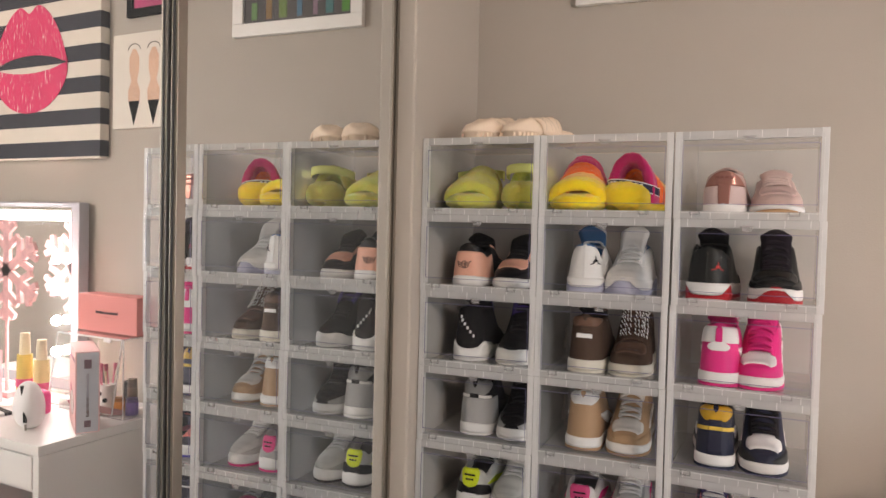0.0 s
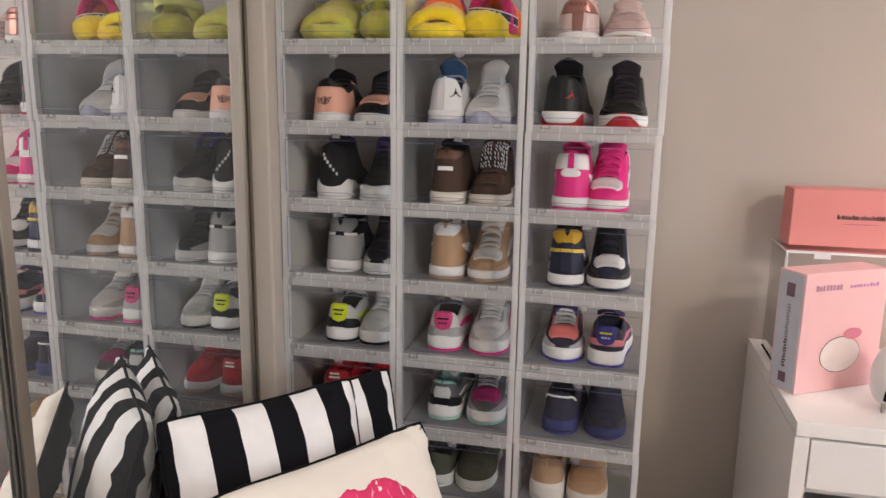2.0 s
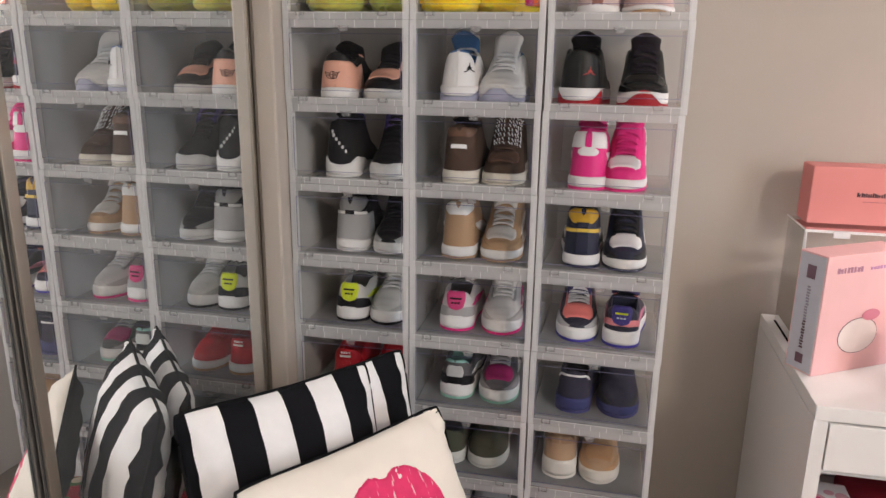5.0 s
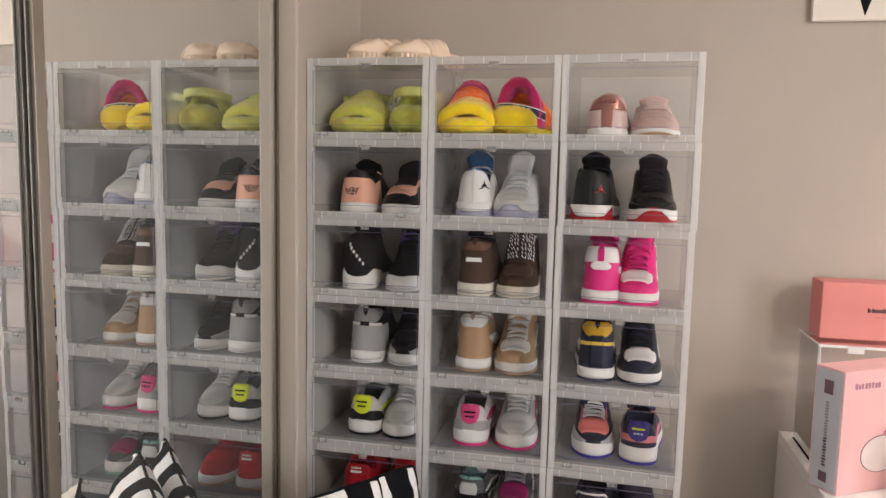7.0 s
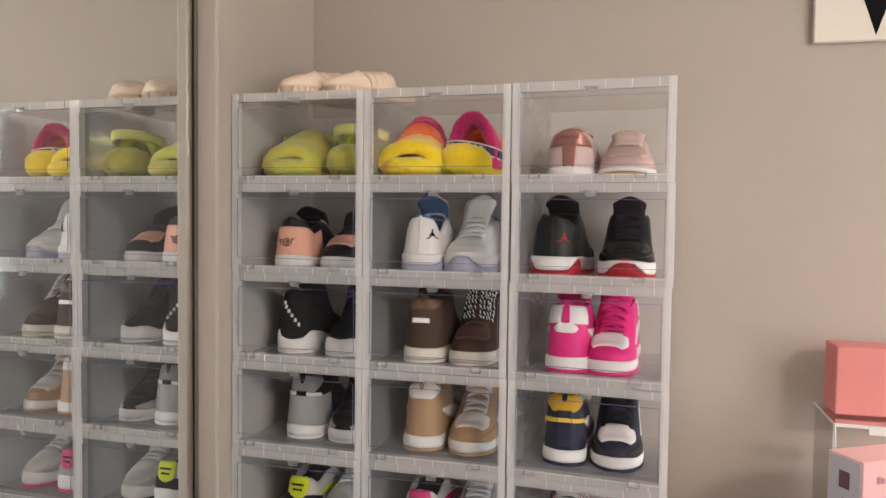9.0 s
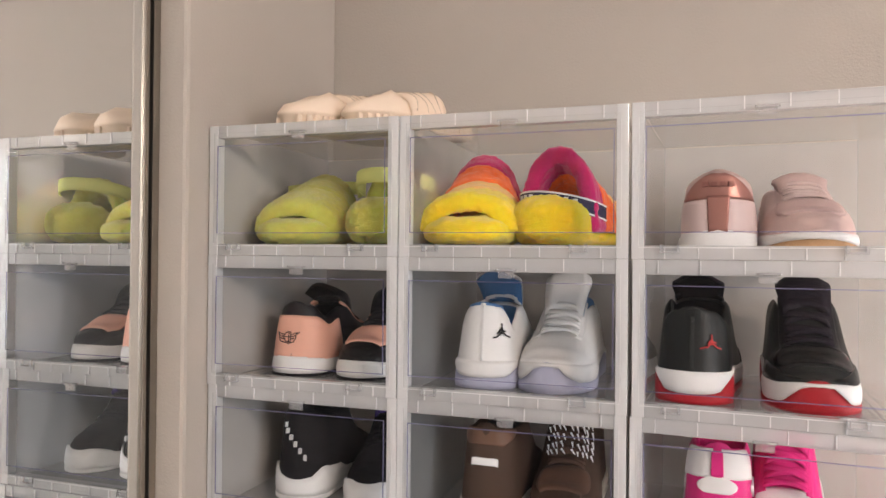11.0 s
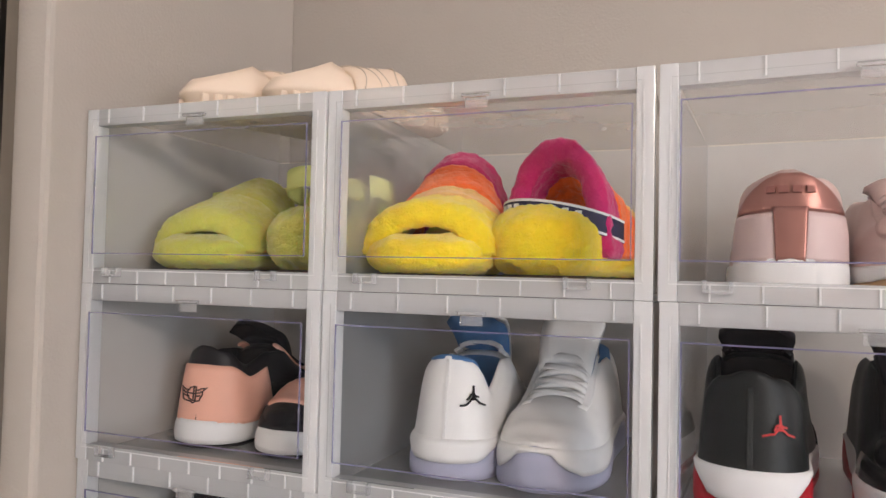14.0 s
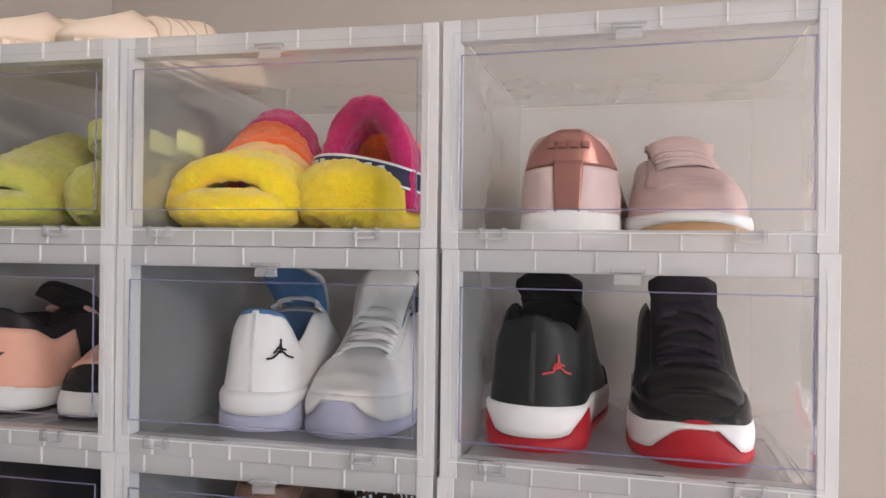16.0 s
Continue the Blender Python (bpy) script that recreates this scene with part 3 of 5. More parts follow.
WHT, OFF, BLK, NVY, RED = (0.78, 0.77, 0.76), (0.72, 0.68, 0.6), (0.009, 0.008, 0.010), (0.02, 0.024, 0.05), (0.5, 0.015, 0.025)
PNK, TAN, GRY, DGR, BRN = (0.72, 0.03, 0.22), (0.42, 0.27, 0.16), (0.36, 0.36, 0.36), (0.1, 0.1, 0.105), (0.075, 0.045, 0.032)
PEA, DUS, NEO, LAV = (0.80, 0.42, 0.31), (0.55, 0.40, 0.37), (0.62, 0.72, 0.03), (0.42, 0.43, 0.56)
HIGH = dict(collar=0.140, throat=0.138, side_dip=0.95, tongue_h=0.158, tongue_s=0.27, taper=0.17)
AIR = dict(collar=0.102, throat=0.1, side_dip=0.82, sole_h=0.037, sole_f=0.029, tongue_h=0.118)
WRITE = lambda col, k, a=0.0, dx=0.013, n=4, dk=0.035: tuple((col, a + dx * (i - (n - 1) / 2) * 2.2, k, dx * 0.75, dk) for i in range(n))
ROSE = (0.36, 0.17, 0.14)
STYLES = {
    (2, 0): dict(label="dusty pink leather low sneaker with rose gold heel tab", upper=DUS, lining=(0.45, 0.33, 0.3), sole=WHT, outsole=(0.5, 0.3, 0.16), laces=(0.60, 0.46, 0.43), tongue=DUS, outsole_line=((0, 0.003), (0.6, 0.004), (0.85, 0.012), (1, 0.02)),
                 heel_top=(ROSE, 0.58, 0.97, 0.10, 0.008), heel_top_rough=0.3, heel_top_look=dict(metal=0.55), heel_strap=(ROSE, 0.05, 0.62, 0.024, 0.03), heel_strap_rough=0.3, heel_strap_look=dict(metal=0.55),
                 heel=((0.60, 0.46, 0.44), 0.05, 0.56, 0.16, 0.10), toe=(0.52, 0.37, 0.345), eyestay=(0.50, 0.355, 0.33), marks=WRITE((0.25, 0.1, 0.08), 0.80, dx=0.009), collar=0.104, throat=0.098, side_dip=0.93, tongue_h=0.114, taper=0.09, heel_w=0.087, fore_w=0.109),
    (0, 1): dict(label="peach and black leather low sneaker with white sole", upper=BLK, lining=BLK, tongue=BLK, sole=WHT, outsole=BLK, outsole_h=0.004, sole_h=0.027, heel_w=0.088, fore_w=0.104, heel=(PEA, 0.03, 0.76, 0.34, 0.26), toe=PEA, guard=BLK, eyestay=PEA, laces=BLK,
                 emblem=(WINGS, (0.03, 0.015, 0.015), -0.008, 0.055, 0.019, 0.0008), collar=0.112, throat=0.108, side_dip=0.82, tongue_h=0.135, swoosh=BLK),
    (1, 1): dict(label="white leather sneaker with blue collar and pale lavender sole", upper=WHT, lining=(0.07, 0.17, 0.35), tongue=WHT, sole=WHT, outsole=LAV, grow=1.02, laces=WHT, eyestay=(0.74, 0.735, 0.73), collar=0.118, throat=0.118, side_dip=0.72, taper=0.22,
                 outsole_line=((0, 0.016), (0.04, 0.017), (0.11, 0.027), (0.2, 0.035), (0.4, 0.020), (0.75, 0.012), (0.9, 0.014), (0.965, 0.022), (0.99, 0.037), (1, 0.042)), sole_h=0.036, sole_f=0.034, heel_w=0.088, fore_w=0.106,
                 tongue_h=0.165, tongue_s=0.31, heel_top=((0.09, 0.2, 0.4), 0.955, 0.995, 0.1, 0.1), heel_tab=((0.72, 0.71, 0.7), 0.06, 0.95, 0.004, 0.004), emblem=(STAR, BLK, 0.029, 0.077, 0.0125, 0.0011)),
    (2, 1): dict(label="black patent leather sneaker with red and white sole", upper=(0.012, 0.0135, 0.0135), lining=BLK, tongue=(0.012, 0.008, 0.014), sole=WHT, outsole=(0.40, 0.012, 0.022), sole_h=0.038, sole_f=0.03, guard=(0.012, 0.012, 0.013), guard_rough=0.06, toe=(0.012, 0.012, 0.013), toe_rough=0.05, toe_w=0.36, laces=(0.012, 0.008, 0.014), eyestay=BLK, grow=1.025,
                 outsole_line=((0, 0.013), (0.03, 0.014), (0.075, 0.026), (0.12, 0.037), (0.17, 0.036), (0.3, 0.010), (0.8, 0.008), (0.92, 0.010), (0.965, 0.020), (0.99, 0.035), (1, 0.040)), heel_w=0.092, fore_w=0.108,
                 heel_tab=((0.03, 0.032, 0.032), 0.06, 0.84, 0.005, 0.005), emblem=(STAR, (0.6, 0.06, 0.06), 0.024, 0.075, 0.0115, 0.001), **{**HIGH, "collar": 0.122, "throat": 0.136, "side_dip": 0.88, "tongue_h": 0.162, "tongue_s": 0.29}),
    (0, 2): dict(label="black knit sneaker with white scalloped sole and purple tongue", upper=BLK, lining=BLK, tongue=(0.05, 0.03, 0.16), sole=WHT, sole_h=0.034, rough=0.8, grow=1.04, laces=BLK,
                 sole_line=((0, 0.030), (0.03, 0.034), (0.07, 0.048), (0.11, 0.050), (0.18, 0.030), (0.26, 0.042), (0.4, 0.028), (0.6, 0.024), (0.8, 0.024), (0.9, 0.036), (0.95, 0.040), (0.985, 0.028), (1, 0.034)),
                 marks=tuple(((0.6, 0.6, 0.6), -0.05 + 0.016 * i, 0.72 - 0.085 * i, 0.0045, 0.035) for i in range(6)), **{**HIGH, "collar": 0.142, "tongue_h": 0.162}),
    # near-white heel badge: the reflective patch's returned light is put into its colour
    (1, 2): dict(label="brown suede high-top sneaker with reflective patch and cream sole", upper=BRN, lining=(0.03, 0.03, 0.035), tongue=BRN, sole=OFF, rough=0.8, heel_top=((0.16, 0.085, 0.055), 0.74, 0.93, 0.03, 0.14), heel_badge=((0.9, 0.9, 0.9), 0.50, 0.585, 0.05, 0.05),
                 toe=(0.12, 0.065, 0.045), laces=(0.10, 0.055, 0.04), reflective=True, **HIGH),
    (2, 2): dict(label="hot pink and white leather high-top sneaker", upper=PNK, lining=PNK, tongue=PNK, sole=WHT, outsole=PNK, heel_top=(WHT, 0.62, 0.93, 0.12, 0.12), heel_strap=(PNK, 0.64, 0.90, 0.018, 0.018), heel_oval=(WHT, 0.46, 0.63, 0.02, 0.085, "round"),
                 toe=WHT, laces=PNK, eyestay=PNK, swoosh=WHT, **HIGH),
    (0, 3): dict(label="grey and black high-top sneaker with white sole", upper=BLK, lining=BLK, tongue=BLK, sole=WHT, heel=(GRY, 0.03, 0.62, 0.30, 0.24), heel_top=((0.26, 0.26, 0.26), 0.66, 0.97, 0.03, 0.16), heel_strap=(WHT, 0.60, 0.66, 0.3, 0.3), heel_badge=(BLK, 0.59, 0.68, 0.028, 0.028), toe=BLK, guard=GRY, laces=BLK, eyestay=BLK, swoosh=BLK, **{**HIGH, "collar": 0.140}),
    (1, 3): dict(label="tan and white leather high-top sneaker with gum sole", upper=TAN, lining=WHT, tongue=(0.6, 0.57, 0.53), sole=WHT, outsole=TAN, heel_top=(WHT, 0.72, 0.985, 0.02, 0.15), toe=(0.62, 0.59, 0.56), guard=TAN, laces=(0.55, 0.52, 0.5), eyestay=TAN, swoosh=WHT, **{**HIGH, "collar": 0.140}),
    (2, 3): dict(label="navy and yellow leather high-top sneaker with white sole", upper=NVY, lining=BLK, tongue=BLK, sole=WHT, outsole=NVY, heel_top=((0.72, 0.42, 0.03), 0.70, 0.985, 0.02, 0.15), heel_strap=((0.72, 0.5, 0.08), 0.52, 0.59, 0.3, 0.3), heel_tab=(NVY, 0.08, 0.72, 0.035, 0.035),
                 toe=WHT, guard=(0.03, 0.03, 0.032), laces=BLK, eyestay=BLK, swoosh=WHT, **HIGH),
    (0, 4): dict(label="white, black and neon yellow running sneaker", upper=(0.55, 0.55, 0.53), lining=DGR, tongue=(0.6, 0.6, 0.58), sole=WHT, outsole=BLK, heel=(BLK, 0.04, 0.42, 0.2, 0.14), heel_oval=(NEO, 0.30, 0.97, 0.008, 0.125, "heart"), marks=((BLK, 0, 0.74, 0.03, 0.03), *WRITE(BLK, 0.58, dx=0.007, n=3, dk=0.03)),
                 guard=(0.42, 0.42, 0.4), laces=WHT, eyestay=(0.42, 0.42, 0.4), swoosh=NEO, **AIR),
    (1, 4): dict(label="white, silver and pink running sneaker with heel badge", upper=(0.6, 0.58, 0.57), lining=DGR, tongue=(0.6, 0.58, 0.57), sole=WHT, outsole=PNK, heel=(GRY, 0.04, 0.40, 0.2, 0.14), heel_oval=((0.62, 0.06, 0.2), 0.30, 0.97, 0.008, 0.125, "heart"), marks=((BLK, 0, 0.72, 0.03, 0.03), *WRITE(BLK, 0.56, dx=0.007, n=3, dk=0.03)),
                 guard=(0.45, 0.42, 0.41), laces=WHT, eyestay=GRY, swoosh=PNK, **AIR),
    (2, 4): dict(label="purple, salmon and white running sneaker with heel badge", upper=(0.03, 0.03, 0.05), lining=NVY, tongue=(0.04, 0.03, 0.1), sole=WHT, outsole=(0.05, 0.04, 0.3), heel=((0.66, 0.22, 0.24), 0.28, 0.5, 0.1, 0.13), heel_oval=((0.05, 0.04, 0.22), 0.30, 0.97, 0.008, 0.125, "heart"),
                 marks=((NEO, 0, 0.72, 0.03, 0.03), *WRITE((0.5, 0.6, 0.7), 0.56, dx=0.007, n=3, dk=0.025)), guard=(0.45, 0.44, 0.45), toe=(0.75, 0.2, 0.18), laces=WHT, eyestay=(0.7, 0.2, 0.2), swoosh=(0.6, 0.2, 0.3), **AIR),
    (0, 5): dict(label="red leather sneaker with white sole", upper=RED, lining=RED, tongue=RED, sole=WHT, outsole=(0.5, 0.3, 0.16), heel_top=((0.42, 0.012, 0.02), 0.6, 0.97, 0.1, 0.09), marks=((WHT, 0, 0.74, 0.03, 0.03), *WRITE(WHT, 0.86, dx=0.007, n=4, dk=0.03)), laces=RED, collar=0.104),
    (1, 5): dict(label="black, white and mint running sneaker with magenta toe", upper=DGR, lining=(0.2, 0.4, 0.36), tongue=(0.5, 0.5, 0.5), sole=WHT, heel=(BLK, 0.04, 0.40, 0.2, 0.14), heel_oval=((0.55, 0.57, 0.56), 0.36, 0.78, 0.05, 0.08, "round"), heel_top=((0.25, 0.5, 0.44), 0.9, 0.985, 0.09, 0.09), guard=(0.28, 0.26, 0.27), toe=(0.33, 0.02, 0.12), outsole=(0.3, 0.55, 0.45), laces=GRY, swoosh=WHT, **AIR),
    (2, 5): dict(label="navy suede slip-on sneaker with white stripe", upper=(0.035, 0.033, 0.055), lining=BLK, tongue=NVY, sole=(0.04, 0.045, 0.14), outsole=(0.05, 0.05, 0.16), rough=0.85, heel_strap=(WHT, 0.80, 0.86, 0.45, 0.45), collar=0.108, throat=0.1, guard=(0.03, 0.03, 0.032), sole_h=0.034),
    (1, 6): dict(label="dark olive knit running sneaker with white sole", upper=(0.075, 0.08, 0.055), lining=DGR, tongue=(0.07, 0.075, 0.05), sole=(0.62, 0.62, 0.58), rough=0.85, laces=DGR, collar=0.09, throat=0.09, toe_h=0.062, fore_w=0.106),
    (2, 6): dict(label="tan leather sneaker with white cup sole", upper=(0.44, 0.29, 0.18), lining=TAN, tongue=TAN, sole=(0.7, 0.66, 0.6), sole_h=0.046, sole_f=0.028, rough=0.6, toe=(0.46, 0.27, 0.14), guard=(0.5, 0.3, 0.16), collar=0.115, throat=0.1, heel_top=((0.36, 0.22, 0.13), 0.7, 0.97, 0.1, 0.1)),
    (1, 7): dict(label="pale grey knit sneaker with white sole", upper=(0.5, 0.5, 0.5), lining=GRY, tongue=GRY, sole=WHT, rough=0.8, collar=0.09, throat=0.085, laces=GRY, swoosh=DGR),
    (2, 7): dict(label="black canvas sneaker with cream rubber sole", upper=BLK, lining=BLK, tongue=BLK, sole=(0.6, 0.55, 0.45), rough=0.85, collar=0.09, throat=0.088, laces=BLK, sole_h=0.03),
}
# places of the two shoes across a box, and which of them stands heel first
HEEL_X, TOE_X = 0.100, 0.2035
SHIFT = {(0, 1): (-0.006, 0.006), (0, 2): (0.0, 0.008), (0, 3): (0.021, 0.018), (0, 4): (0.018, 0.013), (0, 5): (0.003, 0.001), (1, 1): (-0.006, -0.006), (1, 2): (0.0, -0.002), (2, 0): (0.0, 0.006), (2, 1): (-0.030, 0.014), (2, 5): (0.0, 0.01), (2, 6): (-0.022, -0.017), (2, 7): (-0.014, -0.025), (1, 6): (-0.016, -0.01)}
TURN = random.Random(11)
Y_IN = 0.072


def place(key, shoe, slot, heel_first, row_floor):
    c, r = key
    x = COLX[c] + (HEEL_X if slot == 0 else TOE_X) + SHIFT.get(key, (0, 0))[slot]
    yaw = TURN.uniform(-3.0, 3.0) - (2.5 if c == 2 else 0)
    y = YFR + Y_IN + TURN.uniform(-0.004, 0.006)
    if c == 2:
        y -= 0.045 * (x - COLX[2])
    if heel_first:
        return pose(x, y, row_floor, 0, 0, yaw)
    return pose(x, y + 0.258, row_floor, 0, 0, 180 + yaw)


for key, st in STYLES.items():
    c, r = key
    zf = BH * (NROW - 1 - r) + 0.0066
    first = make_shoe(st)
    swap = key == (2, 4)
    first.matrix_world = place(key, first, 0, not swap, zf)
    second = copy_thing(first, place(key, first, 1, swap, zf))
    if st.get("reflective"):   # reflective weave on the toe-first shoe's quarter, its bright glint painted near-white
        la = Last(st)
        bm = bmesh.new()
        rr = random.Random(3)
        for i in range(9):
            for j in range(9):
                s = 0.36 + 0.27 * i / 8 + rr.uniform(-0.006, 0.006)
                v = 0.33 + 0.36 * j / 8 + rr.uniform(-0.01, 0.01)
                p, q = la.at(s, v, 0.0105), la.at(s + 0.024, v + 0.026 * rr.uniform(0.3, 1.2), 0.0105)
                d = (q - p).normalized()
                n = d.cross(Vector((0, 0.5, 0.8))).normalized() * 0.0016
                o = Vector((0, 0.5, 0.8)) * 0.0012
                vs = [bm.verts.new(w) for w in (p - n, q - n * 0.4, q + n * 0.4, p + n, p - n - o, q - n * 0.4 - o, q + n * 0.4 - o, p + n - o)]
                for f_ in ((0, 1, 2, 3), (4, 7, 6, 5), (0, 4, 5, 1), (1, 5, 6, 2), (2, 6, 7, 3), (3, 7, 4, 0)):
                    bm.faces.new([vs[w] for w in f_])
        part("reflective_weave", bm, leather((0.93, 0.93, 0.93), 0.3), second, "bright reflective woven panel")

# ---------------------------------------------------------------- fluffy slippers
def fur(name, c):
    m = mat(name, c, 0.95, vary=0.12, scale=150, bump=1.0, bump_scale=420, sheen=0.4, spec=0.1)
    b = m.node_tree.nodes["Principled BSDF"]
    b.inputs["Subsurface Weight"].default_value, b.inputs["Subsurface Scale"].default_value = 0.35, 0.006
    return m


def fluff(bm, seed, soft=0.0019, fine=0.0010):
    """Soft uneven pile: the surface is divided and swollen by clumps of two sizes."""
    bmesh.ops.subdivide_edges(bm, edges=bm.edges[:], cuts=2, smooth=0.6, use_grid_fill=True)
    bm.normal_update()
    sh = Vector((seed * 3.1, 0, 0))
    moves = [(v, v.normal * (soft * noise.noise(v.co * 135 + sh) + fine * noise.noise(v.co * 260 + sh) + fine * 0.8 * noise.noise(v.co * 480 - sh))) for v in bm.verts]
    for v, d in moves:
        v.co += d
    return bm


def foot_outline(s, w):
    """Half width of a footbed, heel s = 0 to toe s = 1."""
    if s < 0.2:
        return w * 0.82 * math.sqrt(max(0, 1 - ((0.2 - s) / 0.2) ** 2))
    if s < 0.68:
        return interp(s, ((0.2, w * 0.82), (0.4, w * 0.8), (0.68, w)))
    return w * max(0, 1 - ((s - 0.68) / 0.32) ** 2.2) ** 0.5


def footbed(w, L, z0, z1, round_=0.4, n=22, m=9, wob=0.0):
    bm = bmesh.new()
    rows = []
    ring = [((1 - math.cos(math.pi * (2 * i / (2 * n) if i < n else 2 - 2 * i / (2 * n)))) / 2, 1 if i < n else -1) for i in range(2 * n)]
    for j in range(m):
        f = j / (m - 1)
        g = 1 - round_ * abs(2 * f - 1) ** 3
        row = []
        for s, sd in ring:
            x, y = sd * foot_outline(s, w) * g, (s - 0.5) * L * (0.5 + 0.5 * g) * 1.0 + L / 2
            d = noise.noise(Vector((x, y, f * 0.05)) * 70) * wob
            row.append(bm.verts.new((x * (1 + d * 6), y + d * 0.5, z0 + (z1 - z0) * f + d)))
        rows.append(row)
    N = len(ring)
    for j in range(m - 1):
        for i in range(N):
            bm.faces.new((rows[j][i], rows[j][(i + 1) % N], rows[j + 1][(i + 1) % N], rows[j + 1][i]))
    bm.faces.new(rows[0][::-1])
    bm.faces.new(rows[-1])
    bmesh.ops.remove_doubles(bm, verts=bm.verts, dist=1e-5)
    bmesh.ops.recalc_face_normals(bm, faces=bm.faces)
    return bm


def arch(s0, s1, w, L, zb, h0, h1, thick, wob=0.0, n=9, m=22):
    """A padded band over the foot between s0 and s1, h0 and h1 high there."""
    bm = bmesh.new()
    loop = []
    for i in range(n):
        loop.append((i / (n - 1), 1.0 - (0.25 if i in (0, n - 1) else 0)))
    for i in range(n - 1, -1, -1):
        loop.append((i / (n - 1), -0.0 + (0.25 if i in (0, n - 1) else 0)))
    rings = []
    for j in range(m):
        th = math.pi * j / (m - 1)
        ring = []
        for f, o in loop:
            s = s0 + (s1 - s0) * f
            hh = h0 + (h1 - h0) * f - thick + thick * o
            ww = foot_outline(s, w) + 0.004 - thick * 0.9 + thick * o
            p = Vector((math.cos(th) * ww, s * L, zb + abs(math.sin(th)) ** 0.8 * (hh - zb)))
            p += Vector((noise.noise(p * 60), noise.noise(p * 60 + Vector((9, 0, 0))), noise.noise(p * 60 + Vector((0, 9, 0))))) * wob
            ring.append(bm.verts.new(p))
        rings.append(ring)
    K = len(loop)
    for j in range(m - 1):
        for k in range(K):
            bm.faces.new((rings[j][k], rings[j][(k + 1) % K], rings[j + 1][(k + 1) % K], rings[j + 1][k]))
    bm.faces.new(rings[0][::-1])
    bm.faces.new(rings[-1])
    bmesh.ops.recalc_face_normals(bm, faces=bm.faces)
    return bm


def make_slipper(label, bed, bands, strap, strap_trim, seed):
    ob = thing("fluffy_slipper", label, "slipper", "boxed slippers")
    L, w = 0.25, 0.0635
    part("sole", footbed(w * 0.92, L, 0.0, 0.012, 0.2), SLIP_SOLE, ob, smooth=True)
    bed_bm = footbed(w * 1.06, L * 1.03, 0.008, 0.050, 0.45, wob=0.003)
    for v in bed_bm.verts:     # thicker under the heel
        v.co.z += (v.co.z - 0.008) * 0.72 * min(1, max(0, (0.52 - v.co.y / L) / 0.3)) ** 1.2
    part("fur_footbed", fluff(bed_bm, seed), fur("slipper_fur", bed), ob, smooth=True)
    cuts = (0.87, 0.62, 0.36) if len(bands) == 2 else (0.87, 0.62, 0.55, 0.43, 0.31)
    rise = lambda f: interp(f, ((0.31, 0.156), (0.43, 0.138), (0.55, 0.108), (0.62, 0.096), (0.87, 0.083))) if len(bands) > 2 else 0.077 + 0.055 * (0.87 - f) / 0.5
    for i, c in enumerate(bands):     # bands from the open toe back to the instep
        a, b = cuts[i], cuts[i + 1]
        part("fur_band", fluff(arch(b - 0.012, a, w * 1.08, L, 0.03, rise(b), rise(a), 0.027 - 0.001 * i, wob=0.0014), seed + i + 1), fur("slipper_fur", c), ob, smooth=True)
    zs, dip = (0.050, -0.005) if strap_trim else (0.088, 0.0)   # elastic heel strap, sagging to one side
    def g(o, lift):
        return [[Vector(((w * 0.98 + o) * math.cos(t), L * 0.42 - (L * 0.30 + o) * math.sin(t), zs + dip * math.cos(t) + 0.014 * math.sin(t) + k * 0.022 + lift)) for t in (math.pi * i / 20 for i in range(21))] for k in (0, 0.33, 0.66, 1)]
    st = part("heel_strap", patch(g(0.001, 0), g(-0.0015, 0)), strap, ob, "woven elastic heel strap", smooth=True)
    if strap_trim:
        for z in (0.0, 0.0195):
            e = [[Vector(((w * 0.98 + 0.0016) * math.cos(t), L * 0.42 - (L * 0.30 + 0.0016) * math.sin(t), zs + 0.0005 + dip * math.cos(t) + 0.014 * math.sin(t) + z + dz)) for t in (math.pi * i / 20 for i in range(21))] for dz in (0, 0.0025)]
            part("strap_edge", patch(e, [[p * 0.999 for p in r] for r in e]), strap_trim, st)
        for i in range(6):
            t = math.pi * (0.27 + 0.06 * i + (0.14 if i > 2 else 0))
            m = Matrix.Translation(((w * 0.98 + 0.001) * math.cos(t), L * 0.42 - (L * 0.30 + 0.001) * math.sin(t), zs + 0.0115 + dip * math.cos(t) + 0.014 * math.sin(t))) @ Matrix.Rotation(math.atan2(-(L * 0.3) * math.sin(t), w * math.cos(t)) + math.pi / 2, 4, "Z")
            part("strap_mark", boxed(-0.0032, 0.0032, -0.0012, 0.0012, -0.006, 0.006, m=m), strap_trim, st)
    return ob


SLIP_SOLE = mat("slipper_rubber", (0.06, 0.04, 0.03), 0.8)
LIME_F, YEL_F, CRM_F, ORG_F, MAG_F = (0.57, 0.55, 0.10), (0.93, 0.68, 0.025), (0.90, 0.52, 0.18), (0.92, 0.17, 0.03), (0.56, 0.025, 0.15)
lime = make_slipper("lime yellow fluffy slide slipper with heel strap", LIME_F, (LIME_F, (0.55, 0.53, 0.1)), mat("lime_elastic", (0.66, 0.68, 0.22), 0.7), None, 20)
rain = make_slipper("yellow, orange and magenta fluffy striped slide slipper", YEL_F, (YEL_F, CRM_F, ORG_F, MAG_F), mat("navy_elastic", (0.035, 0.03, 0.07), 0.8), mat("white_elastic", (0.75, 0.75, 0.76), 0.8), 40)
ZT = BH * (NROW - 1) + 0.0066
lime.matrix_world = pose(-0.660, YFR + 0.035 + 0.25, ZT, 0, 0, 184)
copy_thing(lime, pose(-0.515, YFR + 0.045, ZT, 0, 0, -6))
